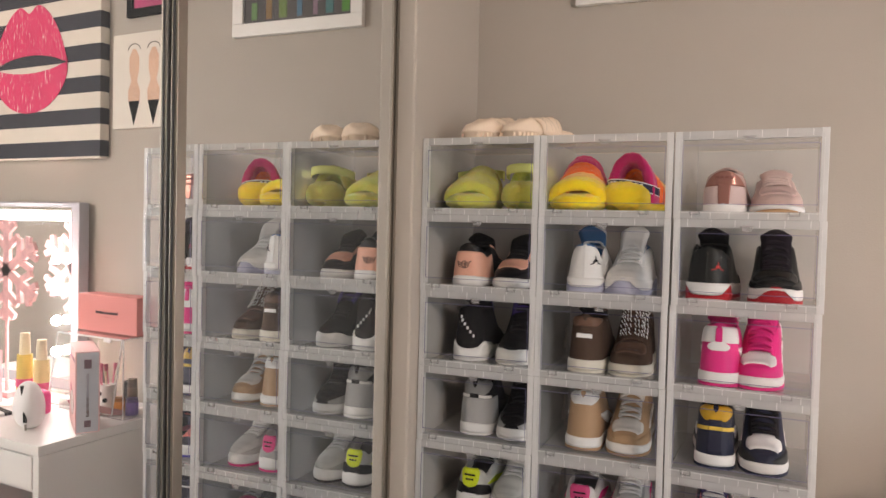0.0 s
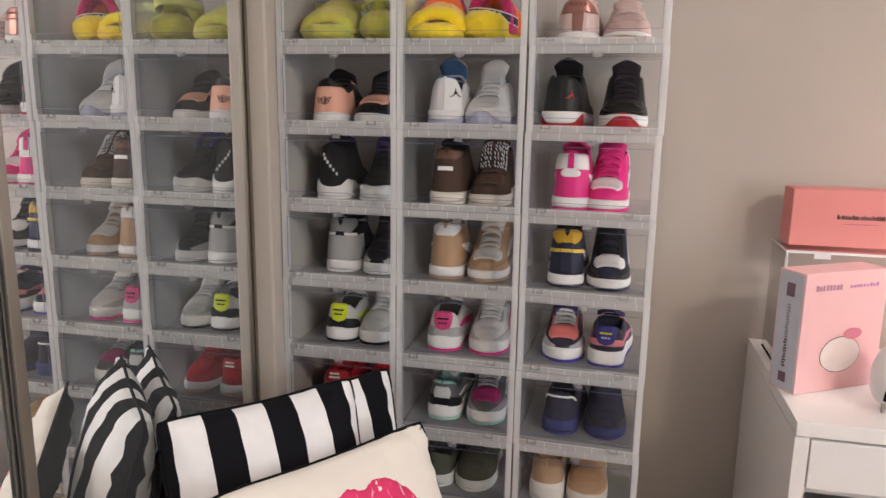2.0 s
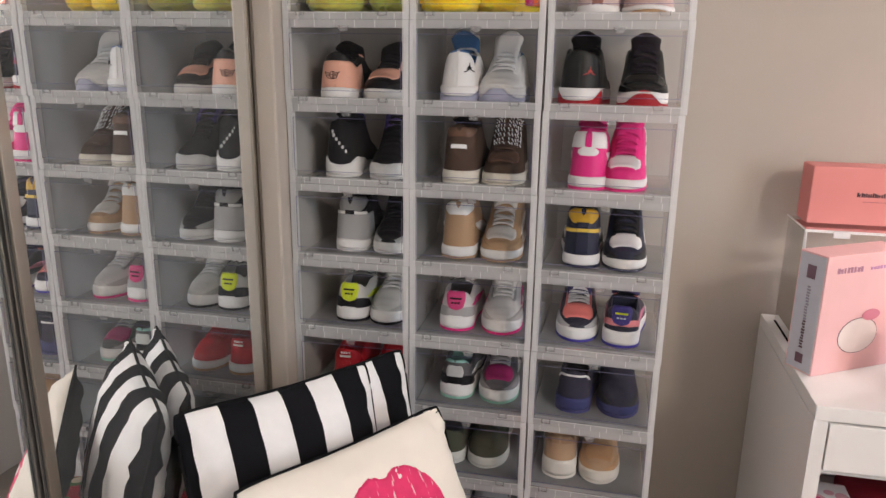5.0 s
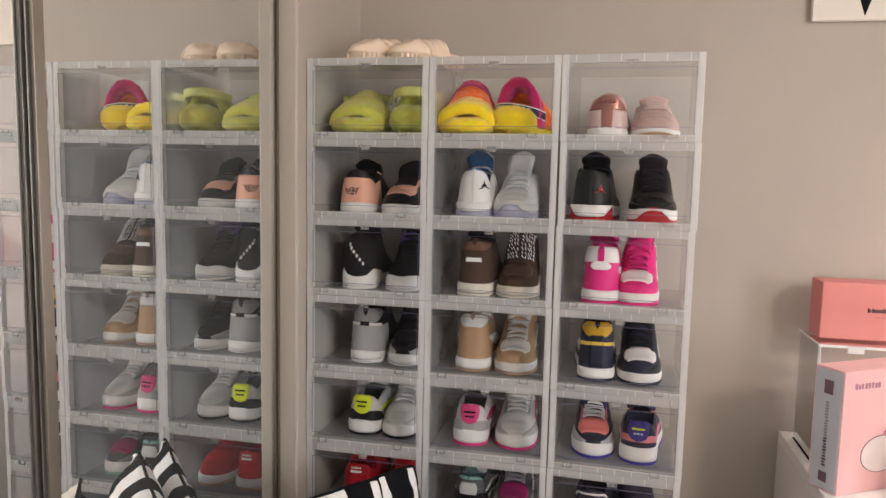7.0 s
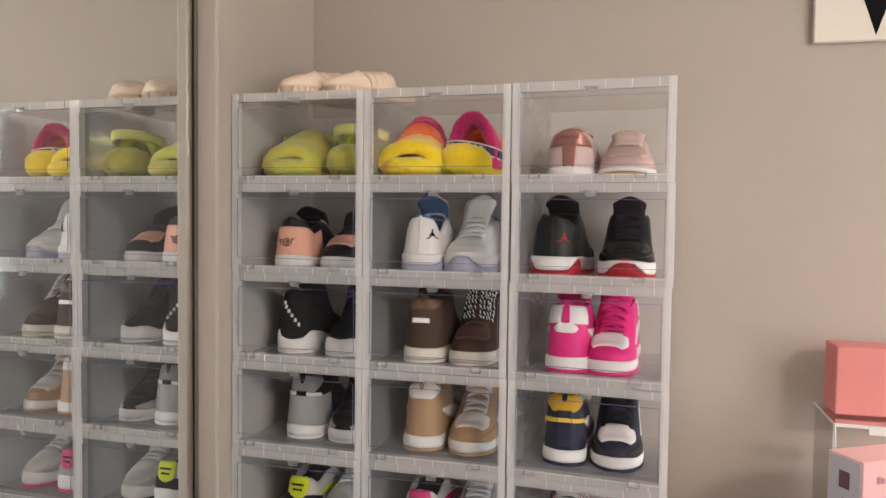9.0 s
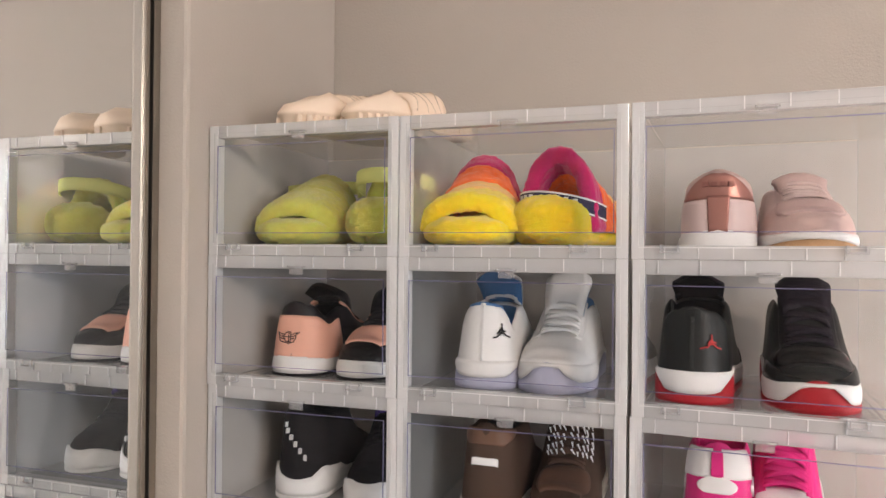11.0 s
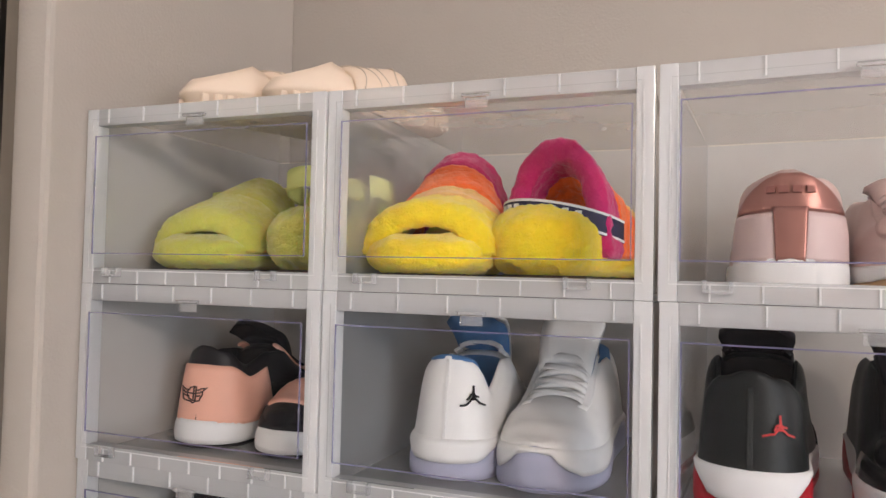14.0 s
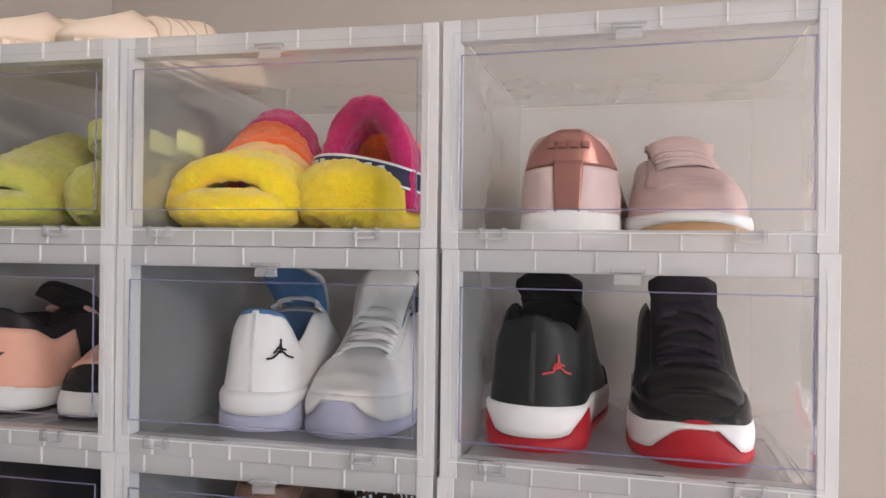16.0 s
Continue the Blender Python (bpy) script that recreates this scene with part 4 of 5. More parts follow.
rain.matrix_world = pose(-0.386, YFR + 0.030 + 0.25, ZT, 0, 0, 184)
copy_thing(rain, pose(-0.280, YFR + 0.066, ZT, 0, 0, -17))


# foam slides on top of the stack
def make_slide():
    ob = thing("foam_slide", "beige moulded foam slide with faceted toe and grooved band", "slide", "foam slides on the boxes")
    FOAM = mat("beige_foam", (0.80, 0.64, 0.50), 0.7, vary=0.05, scale=20, bump=0.1, bump_scale=500)
    L, w = 0.262, 0.052
    bm = bmesh.new()     # sole: upright wall, then flat facets up to a low ridge
    rows = []
    lv = ((0.0, 0.90, 0), (0.003, 0.94, 0), (0.016, 0.95, 0), (0.018, 1.03, 0), (0.023, 1.04, 0), (0.034, 0.86, 0.006), (0.039, 0.48, 0.010), (0.0395, 0.0, 0.010))
    N = 20
    for z, g, k in lv:
        row = []
        for i in range(N):
            s_ = (1 - math.cos(math.pi * (2 * i / N if i < N / 2 else 2 - 2 * i / N))) / 2
            sd = 1 if i < N / 2 else -1
            lift = k * 2.2 * math.exp(-((s_ - 0.78) / 0.16) ** 2)
            row.append(bm.verts.new((sd * foot_outline(s_, w) * g, L / 2 + (s_ - 0.5) * L * (0.55 + 0.45 * g), z + lift)))
        rows.append(row)
    for a, b in zip(rows, rows[1:]):
        for i in range(N):
            bm.faces.new((a[i], a[(i + 1) % N], b[(i + 1) % N], b[i]))
    bm.faces.new(rows[0][::-1])
    bmesh.ops.remove_doubles(bm, verts=bm.verts, dist=1e-5)
    bmesh.ops.recalc_face_normals(bm, faces=bm.faces)
    part("footbed", bm, FOAM, ob, smooth=True)
    part("upper_band", arch(0.34, 0.66, w * 1.10, L, 0.014, 0.074, 0.062, 0.011, n=9), FOAM, ob, smooth=True)
    # darker foam tone: the shade inside the grooves is painted, nothing is cut in
    groove = mat("groove_shade", (0.52, 0.42, 0.32), 0.8)
    for k in range(4):     # thin raised wavy lines over the band, where the grooves run
        pts = []
        for i in range(25):
            th = math.pi * (0.06 + 0.88 * i / 24)
            s_ = 0.38 + 0.08 * k + 0.025 * math.sin(th * 3 + k * 1.3)
            hh = 0.074 - 0.012 * (s_ - 0.34) / 0.32
            ww = foot_outline(s_, w * 1.10) + 0.0045
            pts.append(Vector((math.cos(th) * ww, s_ * L, 0.014 + abs(math.sin(th)) ** 0.8 * (hh - 0.0135))))
        part("band_groove", tube(pts, 0.0009), groove, ob, smooth=True)
    tooth = None
    for i in range(44):    # fine upright teeth round the sole wall
        f = 0.06 + 0.90 * (i // 2) / 21
        sd = 1 if i % 2 else -1
        tooth = part("sole_tooth", boxed(-0.0026, 0.0026, -0.0040, 0.0040, 0.002, 0.0165, bevel=0.001), FOAM, ob) if tooth is None else share(tooth)
        tooth.location = (sd * foot_outline(f, w) * 0.925, L / 2 + (f - 0.5) * L, 0)
    return ob


slide = make_slide()
ZTOP = BH * NROW + 0.0005
slide.matrix_world = pose(-0.553, 1.968, ZTOP, 0, 0, 160) @ Matrix.Diagonal((0.95, 0.95, 0.97, 1))
copy_thing(slide, pose(-0.428, 1.955, ZTOP, 0, 0, 150) @ Matrix.Diagonal((0.95, 0.95, 0.97, 1)))


# ---------------------------------------------------------------- pillows
def stripes(name, a, b, period, axis, start=0.0):
    m = mat(name, a, 0.85, vary=0.05, scale=40, bump=0.35, bump_scale=900)
    nt = m.node_tree
    bs = nt.nodes["Principled BSDF"]
    co = nt.nodes.new("ShaderNodeTexCoord")
    sep = nt.nodes.new("ShaderNodeSeparateXYZ")
    nt.links.new(co.outputs["Object"], sep.inputs[0])
    md = nt.nodes.new("ShaderNodeMath")
    md.operation = "WRAP"
    md.inputs[1].default_value, md.inputs[2].default_value = 0.0, period
    ad = nt.nodes.new("ShaderNodeMath")
    ad.inputs[1].default_value = start
    nt.links.new(sep.outputs[axis], ad.inputs[0])
    nt.links.new(ad.outputs[0], md.inputs[0])
    gt = nt.nodes.new("ShaderNodeMath")
    gt.operation = "GREATER_THAN"
    gt.inputs[1].default_value = period / 2
    nt.links.new(md.outputs[0], gt.inputs[0])
    mx = nt.nodes.new("ShaderNodeMix")
    mx.data_type = "RGBA"
    nt.links.new(gt.outputs[0], mx.inputs["Factor"])
    old = bs.inputs["Base Color"].links[0].from_socket
    nt.links.new(old, mx.inputs["A"])
    mx.inputs["B"].default_value = (*b, 1)
    nt.links.new(mx.outputs["Result"], bs.inputs["Base Color"])
    return m


def pillow_point(u, v, w, h, t, side):
    ear = 1 - 0.055 * (abs(u) * abs(v)) ** 5
    x = u * w / 2 * (1 - 0.055 * (1 - v * v)) * ear
    z = v * h / 2 * (1 - 0.07 * (1 - u * u)) * ear
    d = t / 2 * (max(0, 1 - abs(u) ** 2.6) * max(0, 1 - abs(v) ** 2.6)) ** 0.55
    wr = 0.006 * noise.noise(Vector((u * 3.1, v * 2.7, side * 3 + w * 9))) + 0.016 * noise.noise(Vector((u * 7, v * 5, 2 + w * 5))) * (abs(u) + abs(v)) / 2 + 0.006 * noise.noise(Vector((u * 15, v * 13, w * 7))) * max(abs(u), abs(v)) ** 3
    return Vector((x, side * (d + (wr if d > 0.004 else 0)), z))


def pillow_side(w, h, t, side, n=30):
    bm = bmesh.new()
    V = [[bm.verts.new(pillow_point(-math.cos(math.pi * i / n), -math.cos(math.pi * j / n), w, h, t, side)) for j in range(n + 1)] for i in range(n + 1)]
    for i in range(n):
        for j in range(n):
            bm.faces.new((V[i][j], V[i + 1][j], V[i + 1][j + 1], V[i][j + 1]) if side < 0 else (V[i][j], V[i][j + 1], V[i + 1][j + 1], V[i + 1][j]))
    return bm


def make_pillow(label, w, h, t, front, back, piping):
    ob = thing("throw_pillow", label, "pillow", "throw pillows on the pouf")
    part("front_panel", pillow_side(w, h, t, -1), front, ob, smooth=True)
    part("back_panel", pillow_side(w, h, t, 1), back, ob, smooth=True)
    n = 24
    edge = [(-1 + 2 * i / n, -1) for i in range(n)] + [(1, -1 + 2 * i / n) for i in range(n)] + [(1 - 2 * i / n, 1) for i in range(n)] + [(-1, 1 - 2 * i / n) for i in range(n)]
    part("piping", tube([pillow_point(u, v, w * 1.005, h * 1.005, t, 1) for u, v in edge], 0.0038, closed=True), piping, ob, smooth=True)
    return ob


BLKC = mat("black_cotton", (0.007, 0.007, 0.008), 0.9, bump=0.3, bump_scale=900)
CREAM = mat("cream_cotton", (0.82, 0.77, 0.69), 0.88, vary=0.04, scale=14, bump=0.3, bump_scale=900)
STR = stripes("striped_cotton", (0.84, 0.83, 0.83), (0.007, 0.007, 0.009), 0.125, 0, 0.19)
for m_ in (BLKC, STR):
    m_.node_tree.nodes["Principled BSDF"].inputs["Specular IOR Level"].default_value = 0.12
LIPC = mat("pink_lip_print", (0.68, 0.03, 0.13), 0.8, vary=0.14, scale=45)
nt = LIPC.node_tree       # cream cracks run up and down through the print
co_ = nt.nodes.new("ShaderNodeTexCoord")
mp_ = nt.nodes.new("ShaderNodeMapping")
mp_.inputs["Scale"].default_value = (170, 40, 26)
nz_ = nt.nodes.new("ShaderNodeTexNoise")
nz_.inputs["Scale"].default_value, nz_.inputs["Detail"].default_value = 1.0, 3
rg_ = nt.nodes.new("ShaderNodeMapRange")
rg_.inputs["From Min"].default_value, rg_.inputs["From Max"].default_value = 0.63, 0.68
mx_ = nt.nodes.new("ShaderNodeMix")
mx_.data_type = "RGBA"
nt.links.new(co_.outputs["Object"], mp_.inputs["Vector"])
nt.links.new(mp_.outputs[0], nz_.inputs["Vector"])
nt.links.new(nz_.outputs[0], rg_.inputs["Value"])
nt.links.new(rg_.outputs[0], mx_.inputs["Factor"])
nt.links.new(nt.nodes["Principled BSDF"].inputs["Base Color"].links[0].from_socket, mx_.inputs["A"])
mx_.inputs["B"].default_value = (0.78, 0.62, 0.58, 1)
nt.links.new(mx_.outputs["Result"], nt.nodes["Principled BSDF"].inputs["Base Color"])


def spanned(left, right, down, h):
    """A pose from the two upper corners and the way down the face."""
    L_, R_ = Vector(left), Vector(right)
    x = (R_ - L_).normalized()
    z = -Vector(down)
    z = (z - x * z.dot(x)).normalized()
    y = z.cross(x)
    c = (L_ + R_) / 2 - z * h / 2
    return Matrix(((x.x, y.x, z.x, c.x), (x.y, y.y, z.y, c.y), (x.z, y.z, z.z, c.z), (0, 0, 0, 1)))


p1 = make_pillow("black and white striped pillow behind a matching one", 0.43, 0.42, 0.10, STR, STR, BLKC)
p1.matrix_world = spanned((-0.735, 1.385, 0.715), (-0.466, 1.680, 0.735), (0.05, -0.06, -0.36), 0.41)
p2 = make_pillow("black and white striped pillow with black piping", 0.435, 0.42, 0.14, STR, STR, BLKC)
p2.matrix_world = spanned((-0.780, 1.215, 0.762), (-0.500, 1.522, 0.767), (0.05, -0.10, -0.36), 0.41)
p3 = make_pillow("cream pillow with pink lip print and black back", 0.515, 0.33, 0.12, CREAM, BLKC, BLKC)
p3.matrix_world = spanned((-0.612, 1.120, 0.680), (-0.336, 1.530, 0.676), (0.105, -0.085, -0.275), 0.32)


def lip_patch(name, top, bot, w, h, t, parent, x0=-0.44, x1=0.66, zc=-0.10):
    n = 40
    def g(o):
        rows = []
        for i in range(n + 1):
            f = -1 + 2 * i / n
            a, b = top(f), bot(f)
            r = random.Random(i * 7 + 1)
            a += r.uniform(-0.02, 0.012)
            b += r.uniform(-0.012, 0.03)
            u = (x0 + x1) / 2 + f * (x1 - x0) / 2
            rows.append([pillow_point(u, zc + b + (a - b) * q / 7, w, h, t, -1) + Vector((0, -o, 0)) for q in range(8)])
        return rows
    return part(name, patch(g(0.0015), g(-0.002)), LIPC, parent, smooth=True)


UT = lambda f: 0.50 * max(0, 1 - abs(f) ** 2.2) ** 0.75 * (1 - 0.16 * math.exp(-(f / 0.16) ** 2)) + 0.01
UB = lambda f: 0.13 * max(0, 1 - (f / 0.86) ** 2) ** 0.8 - 0.0
LT = lambda f: -0.10 * max(0, 1 - (f / 0.86) ** 2) ** 0.8 - 0.04
LB = lambda f: -0.58 * max(0, 1 - abs(f) ** 2.2) ** 0.7 - 0.06
lip_patch("upper_lip_print", lambda f: 1.42 * UT(f), lambda f: 1.7 * UB(f), 0.515, 0.33, 0.12, p3)
lip_patch("lower_lip_print", lambda f: 1.3 * LT(f), lambda f: 1.35 * LB(f), 0.515, 0.33, 0.12, p3)


# floral pouf under the pillows
def floral(name, base, spots, scale):
    m = mat(name, base, 0.85, bump=0.3, bump_scale=600)
    nt = m.node_tree
    bs = nt.nodes["Principled BSDF"]
    vo = nt.nodes.new("ShaderNodeTexVoronoi")
    vo.inputs["Scale"].default_value = scale
    co = nt.nodes.new("ShaderNodeTexCoord")
    nt.links.new(co.outputs["Object"], vo.inputs["Vector"])
    rp = nt.nodes.new("ShaderNodeValToRGB")
    rp.color_ramp.interpolation = "CONSTANT"
    rp.color_ramp.elements[0].position, rp.color_ramp.elements[0].color = 0, (*spots[0], 1)
    rp.color_ramp.elements[1].position, rp.color_ramp.elements[1].color = 0.22, (*spots[1], 1)
    e = rp.color_ramp.elements.new(0.42)
    e.color = (*base, 1)
    nt.links.new(vo.outputs["Distance"], rp.inputs[0])
    nt.links.new(rp.outputs[0], bs.inputs["Base Color"])
    return m


bm = bmesh.new()
rings = []
for j in range(13):
    a = math.pi * (j / 12 - 0.5)
    r = 0.235 + 0.09 * math.cos(a) ** 0.7
    z = 0.18 + 0.18 * math.copysign(abs(math.sin(a)) ** 0.45, math.sin(a))
    rings.append([bm.verts.new(((r + 0.006 * math.cos(8 * k * math.tau / 40)) * math.cos(k * math.tau / 40), (r + 0.006 * math.cos(8 * k * math.tau / 40)) * math.sin(k * math.tau / 40), z)) for k in range(40)])
for j in range(12):
    for k in range(40):
        bm.faces.new((rings[j][k], rings[j][(k + 1) % 40], rings[j + 1][(k + 1) % 40], rings[j + 1][k]))
bm.faces.new(rings[0][::-1])
bm.faces.new(rings[-1])
pouf = tagged(part("floor_pouf", bm, floral("red_floral_cotton", (0.62, 0.05, 0.07), ((0.75, 0.6, 0.45), (0.12, 0.2, 0.08)), 14), smooth=True), "red floral floor pouf beside the shoe boxes", "pouf")
pouf.matrix_world = pose(-0.455, 1.30, 0)

# ---------------------------------------------------------------- vanity desk
DX0, DX1, DY0, DY1, DZ = 0.442, 1.80, 1.549, YB - 0.006, 0.76
desk = thing("vanity_desk", "white vanity desk with drawer and open shelf against the wall", "desk")
part("desktop", boxed(DX0, DX1, DY0, DY1, DZ - 0.032, DZ, bevel=0.002), WHITE_LAQ, desk)
for a in (DX0, DX1 - 0.028):
    part("side_panel", boxed(a, a + 0.028, DY0 + 0.002, DY1, 0, DZ - 0.033), WHITE_LAQ, desk)
part("divider_panel", boxed(0.90, 0.92, DY0 + 0.004, DY1 - 0.02, 0.05, DZ - 0.033), WHITE_LAQ, desk)
part("back_panel", boxed(DX0 + 0.029, DX1 - 0.029, DY1 - 0.014, DY1 - 0.004, 0.05, DZ - 0.033), WHITE_LAQ, desk)
part("shelf_board", boxed(DX0 + 0.029, 0.899, DY0 + 0.006, DY1 - 0.016, 0.28, 0.3), WHITE_LAQ, desk)
part("drawer_rail", boxed(DX0 + 0.029, 0.899, DY0 + 0.02, DY1 - 0.016, 0.6, 0.612), WHITE_LAQ, desk)
for a, b in ((DX0 + 0.0305, 0.8985), (0.9215, DX1 - 0.0305)):
    dr = part("drawer_front", boxed(a, b, DY0 - 0.001, DY0 + 0.017, 0.618, DZ - 0.037, bevel=0.0015), WHITE_LAQ, desk)

# storage in the open shelf
hat = thing("storage_box", "white cardboard box with pink flower print", "box")
part("box_body", boxed(-0.064, 0.064, -0.1, 0.1, 0, 0.105, bevel=0.002), floral("flower_card", (0.72, 0.68, 0.68), ((0.62, 0.06, 0.2), (0.35, 0.25, 0.25)), 26), hat)
part("box_lid", boxed(-0.067, 0.067, -0.103, 0.103, 0.105, 0.143, bevel=0.002), floral("flower_card_lid", (0.74, 0.7, 0.7), ((0.62, 0.06, 0.2), (0.6, 0.3, 0.35)), 22), hat)
part("lid_ring", tube([Vector((0.026 * math.cos(k * math.tau / 20), 0.03 * math.sin(k * math.tau / 20) - 0.05, 0.144)) for k in range(20)], 0.0015, closed=True), GASKET, hat)
hat.matrix_world = pose(0.54, 1.70, 0.3005, 0, 0, -3)
bag = thing("gift_bag", "dark red fabric pouch lying on the desk shelf", "bag")
part("bag_body", boxed(-0.1, 0.1, -0.12, 0.12, 0, 0.11, bevel=0.02), mat("crimson_cloth", (0.33, 0.008, 0.03), 0.8, vary=0.15, bump=0.3), bag, smooth=True)
bag.matrix_world = pose(0.735, 1.82, 0.3005, 0, 0, 4)

# acrylic case
ac = thing("acrylic_organizer", "clear acrylic makeup organizer with open lid", "organizer")
ax0, ax1, ay0, ay1, az = 0.462, 0.81, 1.875, 2.045, 1.046
for nm, q in (("bottom_tray", (ax0, ax1, ay0, ay1, DZ + 0.0005, DZ + 0.004)), ("end_pane", (ax0, ax0 + 0.003, ay0, ay1 - 0.003, DZ + 0.004, az)),
              ("end_pane", (ax1 - 0.003, ax1, ay0, ay1 - 0.003, DZ + 0.004, az)), ("top_pane", (ax0, ax1, ay0, ay1, az, az + 0.003))):
    part(nm, one_skin(boxed(*q), ((ax0 + ax1) / 2, (ay0 + ay1) / 2, DZ + 0.1)), ACRYL, ac).visible_shadow = False
part("tray_front", one_skin(boxed(ax0 + 0.003, ax1 - 0.003, ay0, ay0 + 0.003, DZ + 0.004, DZ + 0.04), (ax0, ay1, DZ)), ACRYL, ac).visible_shadow = False
lid = part("lid", one_skin(boxed(0, ax1 - ax0, -0.0015, 0.0015, -0.26, 0), (0.17, -1, -0.13)), ACRYL, ac)
lid.visible_shadow = False
lid.matrix_local = pose(ax0, ay0 - 0.004, az + 0.002, -9, 0, 0)
fr = bmesh.new()
W_ = ax1 - ax0
for q in ((0, W_, -0.003, 0), (0, W_, -0.26, -0.257), (0, 0.003, -0.257, -0.003), (W_ - 0.003, W_, -0.257, -0.003)):
    add_box(fr, q[0], q[1], -0.0022, 0.0022, q[2], q[3])
part("lid_edge", fr, ACRYL_EDGE, lid)
fr = bmesh.new()
for q in ((ax0 - 0.001, ax0 + 0.002, ay0 - 0.001, ay0 + 0.002, DZ + 0.002, az + 0.003), (ax0 - 0.001, ax0 + 0.002, ay0, ay1, az + 0.001, az + 0.004), (ax0, ax1, ay0 - 0.001, ay0 + 0.002, az + 0.001, az + 0.004)):
    add_box(fr, *q)
part("pane_edge", fr, ACRYL_EDGE, ac)
part("lid_hinge", boxed(ax0 + 0.06, ax0 + 0.095, ay0 - 0.007, ay0 - 0.002, az - 0.012, az + 0.004), ACRYL_EDGE, ac)

# things inside the organizer
mug = thing("brush_cup", "white cup with black dots holding makeup brushes", "cup")
part("cup", cyl(bmesh.new(), 0.033, 0.037, 0, 0.09, 24), mat("white_ceramic", (0.8, 0.79, 0.77), 0.25), mug, smooth=False)
rr = random.Random(5)
for i in range(7):
    m = Matrix.Translation((0.018 * math.cos(i * 0.9), 0.018 * math.sin(i * 0.9), 0.03)) @ Euler((rr.uniform(-0.16, 0.16), rr.uniform(-0.16, 0.16), 0)).to_matrix().to_4x4()
    br = part("makeup_brush", cyl(bmesh.new(), 0.0028, 0.0035, 0, 0.11, 8, m), mat("brush_handle", rr.choice(((0.7, 0.2, 0.3), (0.75, 0.6, 0.45), (0.1, 0.08, 0.08))), 0.4), mug)
    part("bristles", cyl(bmesh.new(), 0.004, 0.007, 0.11, 0.135, 8, m), mat("bristle", (0.5, 0.12, 0.2), 0.9), br)
for i in range(4):
    a = -2.4 + i * 0.55
    part("dot", cyl(bmesh.new(), 0.009, 0.009, 0, 0.001, 14, Matrix.Translation((0.0352 * math.cos(a), 0.0352 * math.sin(a), 0.035 + 0.025 * (i % 2))) @ Vector((math.cos(a), math.sin(a), 0)).to_track_quat("Z", "Y").to_matrix().to_4x4()), BLKC, mug)
mug.matrix_world = pose(0.665, 1.965, DZ + 0.0042)
for x, y, r, h, c, nm in ((0.505, 1.95, 0.022, 0.06, (0.1, 0.05, 0.3), "purple"), (0.545, 1.985, 0.018, 0.12, (0.2, 0.14, 0.1), "brown"), (0.585, 1.96, 0.02, 0.05, (0.75, 0.3, 0.05), "orange"), (0.60, 2.01, 0.017, 0.10, (0.03, 0.025, 0.03), "black")):
    b = thing("makeup_jar", nm + " makeup jar standing in the acrylic organizer", "jar", "makeup jars")
    part("jar_body", cyl(bmesh.new(), r, r, 0, h * 0.75, 18), mat("jar_" + nm, c, 0.3), b)
    part("jar_lid", cyl(bmesh.new(), r * 0.94, r * 0.9, h * 0.75, h, 18), mat("jar_lid_" + nm, tuple(k * 0.5 for k in c), 0.35), b)
    b.matrix_world = pose(x, y, DZ + 0.0042)

# pink gift box on the organizer
PINKB = mat("pink_card", (0.72, 0.25, 0.235), 0.55, vary=0.03, scale=20)
INK = mat("dark_ink", (0.07, 0.03, 0.035), 0.7)
pb = thing("gift_box", "salmon pink gift box with dark lettering on the organizer", "box")
part("box_body", boxed(0, 0.33, 0, 0.085, 0, 0.138, bevel=0.003), PINKB, pb)
def bars(parent, x, z, w, h, n, y, material, seed, name="lettering"):
    r = random.Random(seed)
    bm = bmesh.new()
    cx = x
    for i in range(n):
        bw = w / n * r.uniform(0.5, 0.85)
        add_box(bm, cx, cx + bw, y - 0.0006, y + 0.0004, z, z + h * r.uniform(0.7, 1.1))
        cx += w / n
    return part(name, bm, material, parent)
bars(pb, 0.103, 0.068, 0.125, 0.010, 26, -0.0002, INK, 2)
bars(pb, 0.118, 0.056, 0.075, 0.0018, 22, -0.0002, mat("faint_ink", (0.4, 0.13, 0.13), 0.7), 3, "small_print")
pb.matrix_world = pose(0.480, 1.945, az + 0.0045, 0, 0, 1.5)

# pink presentation box with grey spine
kb = thing("presentation_box", "pale pink box with grey spine and round white print", "box")
PALE = mat("pale_pink_card", (0.80, 0.47, 0.47), 0.5, vary=0.04, scale=16)
SPINE = mat("grey_blue_card", (0.52, 0.54, 0.60), 0.5)
KW, KD, KH = 0.235, 0.074, 0.272
part("box_body", boxed(0, KW, 0, KD, 0, KH, bevel=0.0015), PALE, kb)
sp = part("spine_panel", boxed(-0.0012, 0.0, 0.004, KD - 0.004, 0.004, KH - 0.004), SPINE, kb, "grey-blue printed spine")
LINE = mat("dark_outline_ink", (0.1, 0.05, 0.06), 0.7)
PRINT_W = mat("white_print", (0.78, 0.7, 0.67), 0.6)
PRINT_P = mat("rose_print", (0.62, 0.2, 0.27), 0.6)
for z0, z1, w in ((0.215, 0.245, 0.022), (0.02, 0.042, 0.02)):
    part("spine_mark", boxed(-0.0022, -0.0012, KD / 2 - w / 2, KD / 2 + w / 2, z0, z1), mat("plum_ink", (0.16, 0.09, 0.12), 0.7), sp)
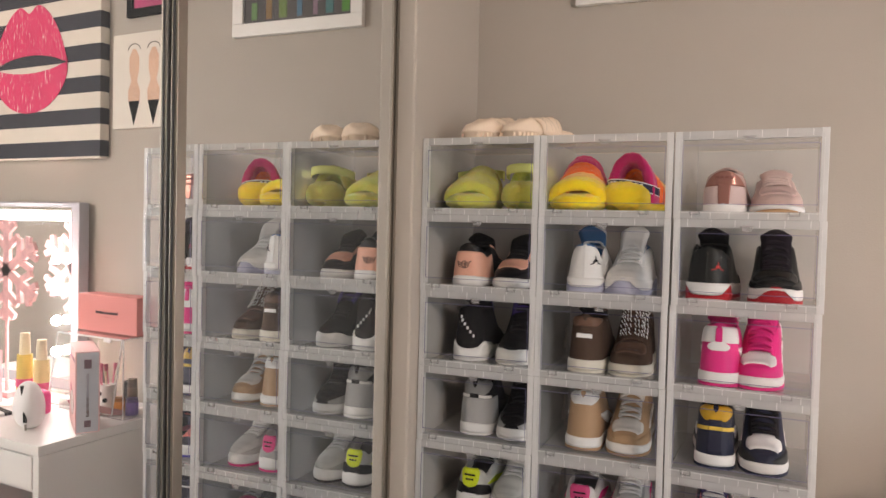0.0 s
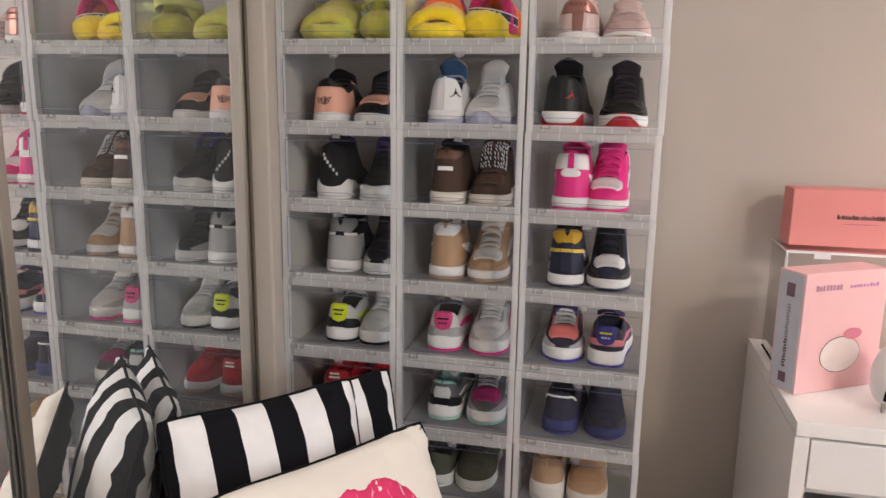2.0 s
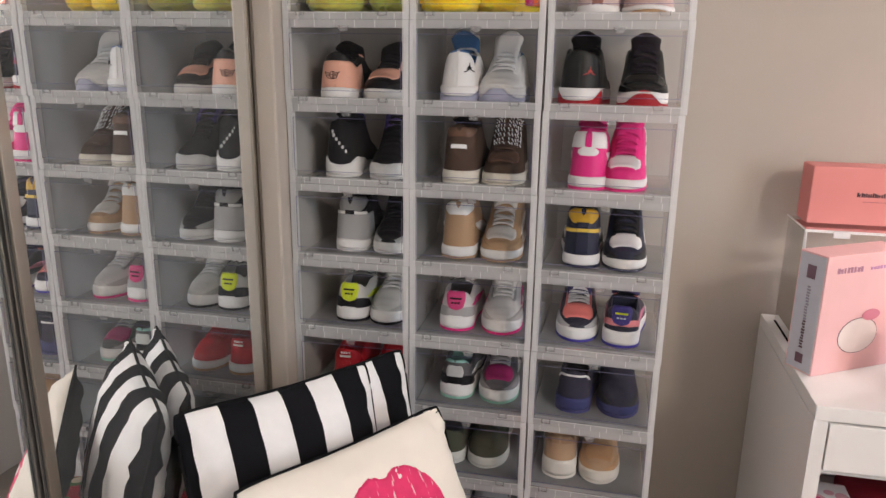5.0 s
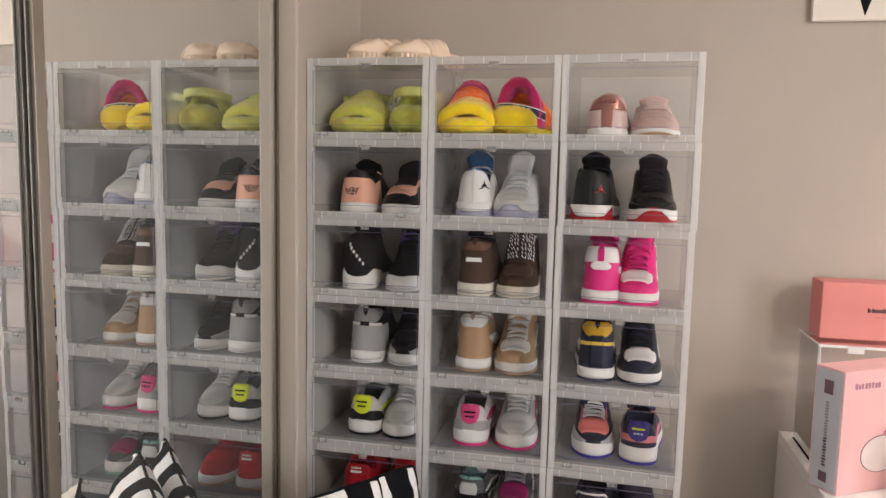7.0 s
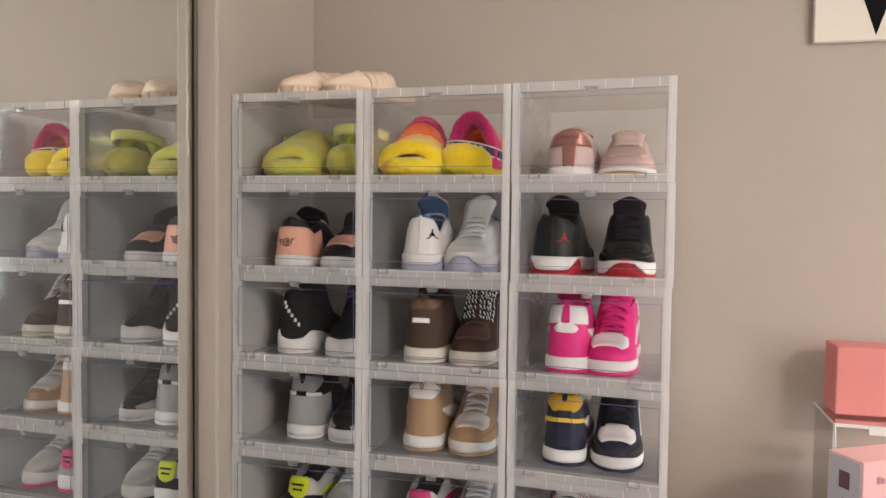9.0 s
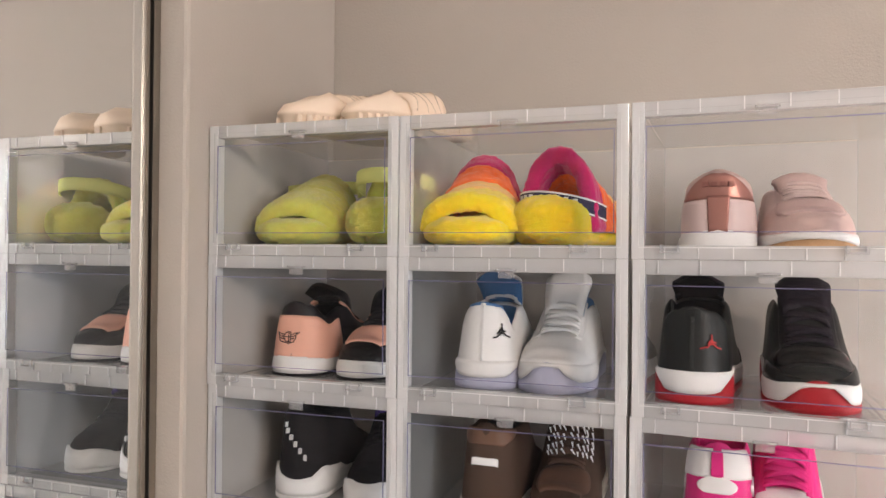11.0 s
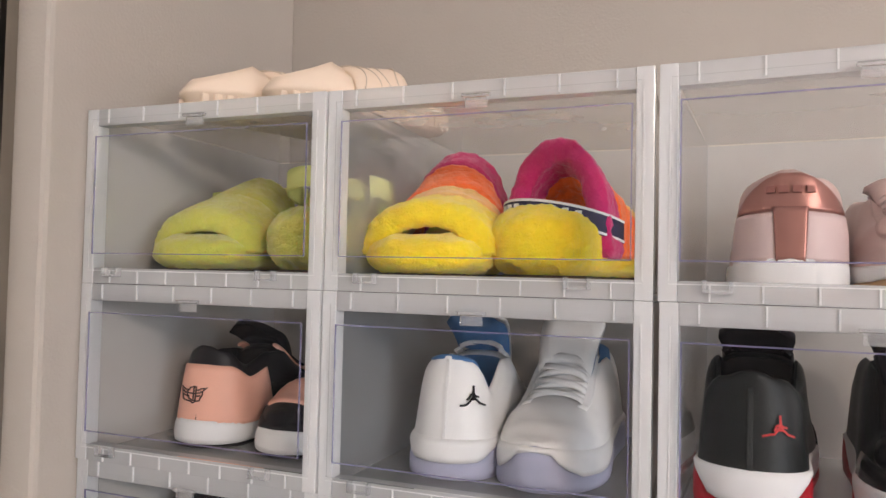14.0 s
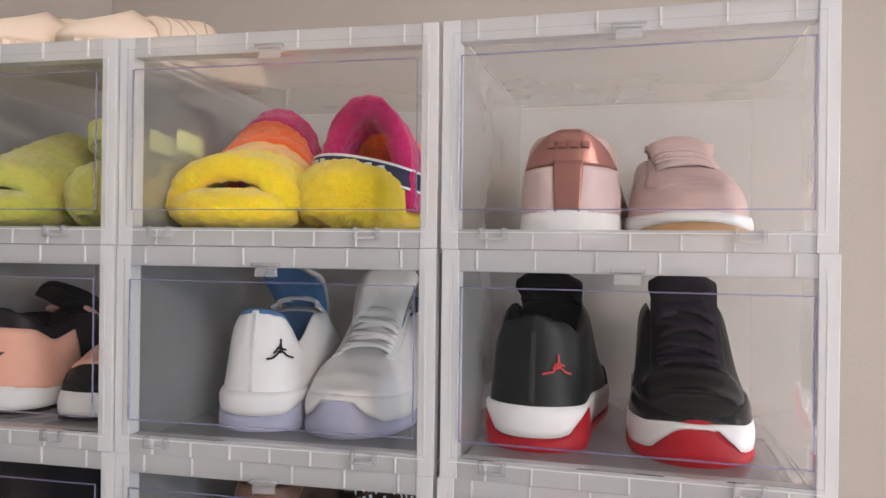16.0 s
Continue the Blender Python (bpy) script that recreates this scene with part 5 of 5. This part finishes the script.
for i in range(22):
    r = random.Random(i)
    z = 0.055 + 0.0066 * i
    part("spine_lettering", boxed(-0.0022, -0.0012, KD / 2 - 0.005 * r.uniform(0.5, 1), KD / 2 + 0.005 * r.uniform(0.5, 1), z, z + 0.0042), LINE if i < 10 else mat("soft_grey_ink", (0.28, 0.26, 0.32), 0.7), sp)
def disc(cx, cz, rx, rz, y, material, name, n=28):
    bm = bmesh.new()
    f = [bm.verts.new((cx + rx * math.cos(k * math.tau / n), y, cz + rz * math.sin(k * math.tau / n))) for k in range(n)]
    b = [bm.verts.new((cx + rx * math.cos(k * math.tau / n), y + 0.0008, cz + rz * math.sin(k * math.tau / n))) for k in range(n)]
    bm.faces.new(f)
    bm.faces.new(b[::-1])
    for k in range(n):
        bm.faces.new((f[k], b[k], b[(k + 1) % n], f[(k + 1) % n]))
    return part(name, bm, material, kb)
ex, ez = 0.118, 0.083     # plain round print
disc(ex, ez, 0.0575, 0.0415, -0.0006, LINE, "print_edge")
disc(ex, ez, 0.056, 0.040, -0.0012, PRINT_W, "round_print")
disc(ex + 0.03, ez + 0.046, 0.026, 0.013, -0.0018, PRINT_P, "rose_spot_print")
bars(kb, 0.03, 0.232, 0.075, 0.012, 8, -0.0003, mat("mauve_ink", (0.42, 0.2, 0.27), 0.7), 6)
bars(kb, 0.125, 0.234, 0.085, 0.008, 9, -0.0003, mat("lilac_ink", (0.5, 0.22, 0.42), 0.7), 7)
kb.matrix_world = pose(0.466, 1.692, DZ + 0.0005, 0, 0, 32)

# small plush pouch
po = thing("plush_pouch", "white plush mini backpack pouch with black zip", "pouch")
bm = bmesh.new()
bmesh.ops.create_uvsphere(bm, u_segments=28, v_segments=18, radius=1)
for v in bm.verts:
    x, y, z = v.co
    k = 1 - 0.28 * max(0, z)
    v.co = Vector((math.copysign(abs(x) ** 0.7, x) * 0.064 * k, math.copysign(abs(y) ** 0.7, y) * 0.042 * k, 0.078 + math.copysign(abs(z) ** 0.75, z) * 0.078))
part("pouch_body", bm, mat("white_plush", (0.74, 0.72, 0.72), 0.85, vary=0.05, bump=0.5, bump_scale=500, sheen=0.3), po, smooth=True)
part("zip", tube([Vector((-0.052 + 0.004 * math.sin(k * 0.2), -0.030 + 0.004 * k / 16, 0.03 + 0.115 * k / 16)) + Vector((0.042 * (k / 16) ** 2, 0, 0)) for k in range(17)], 0.0065), BLKC, po, smooth=True)
part("zip_pull", boxed(-0.060, -0.056, -0.034, -0.028, 0.006, 0.026), STEEL, po)
po.matrix_world = pose(0.668, 1.668, DZ + 0.0005, 0, 0, 14)

# vanity mirror with bulbs
vm = thing("vanity_mirror", "lit vanity mirror with grey frame and round bulbs", "mirror")
vx0, vx1, vz0, vz1, vy = 0.93, 1.68, DZ + 0.012, 1.535, YB - 0.06
part("frame", boxed(vx0, vx1, vy, vy + 0.045, vz0, vz1, bevel=0.004), mat("grey_mirror_frame", (0.40, 0.40, 0.44), 0.35), vm)
part("mirror_glass", boxed(vx0 + 0.045, vx1 - 0.045, vy - 0.0012, vy - 0.0002, vz0 + 0.045, vz1 - 0.02), MIRROR, vm)
part("foot_bar", boxed(vx0 + 0.05, vx1 - 0.05, vy - 0.02, vy + 0.05, DZ + 0.0005, DZ + 0.0115), TRIM, vm)
BULB = glow("bulb_glow", (1.0, 0.95, 0.92), 120.0)
part("light_strip", boxed(vx0 + 0.07, vx1 - 0.07, vy - 0.016, vy - 0.002, vz1 - 0.075, vz1 - 0.035, bevel=0.004), glow("strip_glow", (1.0, 0.96, 0.94), 26.0), vm, "lit white strip")
spots = [(vx0 + 0.10, vz0 + 0.16 + 0.125 * i) for i in range(4)] + [(vx1 - 0.10, vz0 + 0.16 + 0.125 * i) for i in range(4)]
for x, z in spots:
    bm = bmesh.new()
    bmesh.ops.create_uvsphere(bm, u_segments=14, v_segments=10, radius=0.02, matrix=Matrix.Translation((x, vy - 0.024, z)))
    part("bulb", bm, BULB, vm, smooth=True)

# things before the vanity mirror
sn = thing("snowflake_ornament", "pink glitter snowflake ornament on a stem on the desk", "ornament")
PG = mat("pink_glitter", (0.72, 0.4, 0.4), 0.4, vary=0.3, scale=300)
for k in range(6):
    m = Matrix.Translation((0, 0, 0.50)) @ Matrix.Rotation(k * math.pi / 3, 4, "Y")
    arm = part("arm", boxed(-0.018, 0.018, -0.007, 0.007, 0.0, 0.20, m=m), PG, sn)
    for z in (0.085, 0.15):
        for sgn in (1, -1):
            part("barb", boxed(-0.013, 0.013, -0.0064, 0.0064, 0, 0.085 if z < 0.1 else 0.06, m=m @ Matrix.Translation((0, 0, z)) @ Matrix.Rotation(sgn * 0.95, 4, "Y")), PG, arm)
part("stem", cyl(bmesh.new(), 0.007, 0.006, 0.02, 0.32, 10), PG, sn)
part("stand", boxed(-0.05, 0.05, -0.03, 0.03, 0, 0.02), PG, sn)
sn.matrix_world = pose(1.16, 1.90, DZ + 0.0005)
for x, y, c, h in ((0.985, 1.86, (0.75, 0.55, 0.15), 0.27), (0.90, 1.87, (0.78, 0.62, 0.3), 0.25)):
    b = thing("perfume_bottle", "tall golden bottle with pink ribbon on the desk", "bottle", "perfume bottles")
    part("bottle_body", cyl(bmesh.new(), 0.03, 0.027, 0, h * 0.7, 20), mat("gold_liquid", c, 0.15), b, smooth=False)
    part("ribbon", cyl(bmesh.new(), 0.0312, 0.0308, h * 0.25, h * 0.36, 20), mat("pink_ribbon", (0.7, 0.08, 0.2), 0.5), b)
    part("cap", cyl(bmesh.new(), 0.02, 0.017, h * 0.7, h, 20), mat("cream_cap", (0.8, 0.7, 0.5), 0.3), b)
    b.matrix_world = pose(x, y, DZ + 0.0005)
cd = thing("pink_card_box", "pale pink upright card box on the desk", "box")
part("box_body", boxed(-0.07, 0.07, -0.02, 0.02, 0, 0.2, bevel=0.002), mat("light_pink_card", (0.78, 0.45, 0.5), 0.5), cd)
cd.matrix_world = pose(1.14, 1.80, DZ + 0.0005, 0, 0, -8)
fl = thing("magenta_pouch", "small magenta cosmetic bag on the desk", "bag")
part("bag_body", boxed(-0.04, 0.04, -0.025, 0.025, 0, 0.085, bevel=0.015), mat("magenta_vinyl", (0.75, 0.05, 0.25), 0.3), fl, smooth=True)
fl.matrix_world = pose(0.80, 1.80, DZ + 0.0005, 0, 0, 12)
ty = thing("striped_tray", "black and white striped tray lying on the desk", "tray")
part("tray_base", boxed(-0.09, 0.09, -0.06, 0.06, 0, 0.012, bevel=0.003), stripes("striped_lacquer", (0.78, 0.78, 0.78), (0.02, 0.02, 0.022), 0.05, 1), ty)
ty.matrix_world = pose(0.96, 1.70, DZ + 0.0005, 0, 0, 10)

# ---------------------------------------------------------------- pictures on the back wall
CANV = mat("white_canvas", (0.72, 0.67, 0.6), 0.8, vary=0.03, bump=0.2, bump_scale=800)
def hung(name, label, x0, x1, z0, z1, depth, material):
    ob = thing(name, label, "picture", "pictures on the wall")
    part("canvas", boxed(x0, x1, YB - depth, YB - 0.001, z0, z1, bevel=0.002), material, ob)
    return ob


pr = hung("shoe_print", "white canvas print of a pair of black-tipped heels", 0.438, 0.775, 1.818, 2.172, 0.022, CANV)
NUDE = mat("nude_print", (0.66, 0.43, 0.31), 0.8, vary=0.12, scale=80)
yp = YB - 0.0225
for cx in (0.555, 0.658):
    for pts, mt, nm in ((((-0.030, 0.10), (0.030, 0.10), (0.0, 0.008)), BLKC, "toe_tip_print"),
                        (((-0.030, 0.10), (-0.032, 0.14), (-0.015, 0.175), (-0.026, 0.215), (-0.026, 0.265), (-0.008, 0.295), (0.008, 0.295), (0.026, 0.265), (0.026, 0.215), (0.015, 0.175), (0.032, 0.14), (0.030, 0.10)), NUDE, "shoe_shape_print")):
        bm = bmesh.new()
        f = [bm.verts.new((cx + x, yp, 1.818 + z)) for x, z in pts]
        b = [bm.verts.new((cx + x, yp + 0.001, 1.818 + z)) for x, z in pts]
        bm.faces.new(f)
        bm.faces.new(b[::-1])
        for k in range(len(f)):
            bm.faces.new((f[k], b[k], b[(k + 1) % len(f)], f[(k + 1) % len(f)]))
        part(nm, bm, mt, pr)
    part("strap_print", tube([Vector((cx + 0.032 * math.cos(a), yp, 1.818 + 0.292 + 0.022 * math.sin(a))) for a in (math.pi * k / 12 for k in range(13))], 0.0014), BLKC, pr)
lc = hung("lips_canvas", "black and white striped canvas with pink lips", 0.82, 1.68, 1.708, 2.40, 0.042, mat("striped_canvas_white", (0.70, 0.64, 0.56), 0.8, bump=0.2, bump_scale=800))
NAVYC = mat("navy_stripe_paint", (0.016, 0.018, 0.03), 0.75)
for i in range(6):
    z = 1.714 + 0.124 * i
    part("painted_stripe", boxed(0.8185, 1.6815, YB - 0.0435, YB - 0.002, z, min(z + 0.062, 2.402)), NAVYC, lc)
def flat_lip(top, bot, name):
    bm = bmesh.new()
    rows = []
    for i in range(33):
        f = -1 + i / 16
        a, b = top(f), bot(f)
        rows.append([bm.verts.new((1.25 + f * 0.24, YB - 0.0455 + dy, 2.07 + (b + (a - b) * q) * 0.27)) for q, dy in ((0, 0), (1, 0), (1, 0.0015), (0, 0.0015))])
    for i in range(32):
        for k in range(4):
            bm.faces.new((rows[i][k], rows[i][(k + 1) % 4], rows[i + 1][(k + 1) % 4], rows[i + 1][k]))
    bmesh.ops.recalc_face_normals(bm, faces=bm.faces)
    part(name, bm, LIPC, lc)
flat_lip(lambda f: 2 * UT(f), lambda f: UB(f) + 0.1, "upper_lip")
flat_lip(lambda f: LT(f) + 0.1, LB, "lower_lip")


def framed(name, label, x0, x1, z0, z1, fw, frame_mat, art):
    ob = thing(name, label, "picture frame", "pictures on the wall")
    for q in ((x0, x1, z0, z0 + fw), (x0, x1, z1 - fw, z1), (x0, x0 + fw, z0 + fw, z1 - fw), (x1 - fw, x1, z0 + fw, z1 - fw)):
        part("frame_bar", boxed(q[0], q[1], YB - 0.022, YB - 0.001, q[2], q[3], bevel=0.002), frame_mat, ob)
    part("art_panel", boxed(x0 + fw, x1 - fw, YB - 0.012, YB - 0.002, z0 + fw, z1 - fw), art, ob)
    return ob


wf = framed("white_frame", "white framed dark photograph above the shoe boxes", -0.445, 0.047, 2.087, 2.40, 0.042, TRIM, mat("dark_photo", (0.035, 0.03, 0.028), 0.5, vary=0.6, scale=25))
r5 = random.Random(9)
for i in range(7):
    x = -0.395 + i * 0.058
    part("photo_shape", boxed(x, x + r5.uniform(0.015, 0.04), YB - 0.0135, YB - 0.012, 2.14, 2.14 + r5.uniform(0.03, 0.15)), mat("photo_tone", (0.25 * r5.random(), 0.22 * r5.random(), 0.2 * r5.random()), 0.5), wf)
bf = framed("black_frame", "black framed pink picture on the wall", 0.207, 0.705, 2.235, 2.42, 0.03, BLKC, mat("pink_art", (0.42, 0.04, 0.14), 0.6, vary=0.2, scale=12))

for ob in (pr, lc, wf, bf):
    ob.matrix_world = Matrix.Translation((0.05, 0, 1.43)) @ Matrix.Diagonal((1.022, 1, 1.022, 1)) @ Matrix.Translation((-0.05, 0, -1.43))

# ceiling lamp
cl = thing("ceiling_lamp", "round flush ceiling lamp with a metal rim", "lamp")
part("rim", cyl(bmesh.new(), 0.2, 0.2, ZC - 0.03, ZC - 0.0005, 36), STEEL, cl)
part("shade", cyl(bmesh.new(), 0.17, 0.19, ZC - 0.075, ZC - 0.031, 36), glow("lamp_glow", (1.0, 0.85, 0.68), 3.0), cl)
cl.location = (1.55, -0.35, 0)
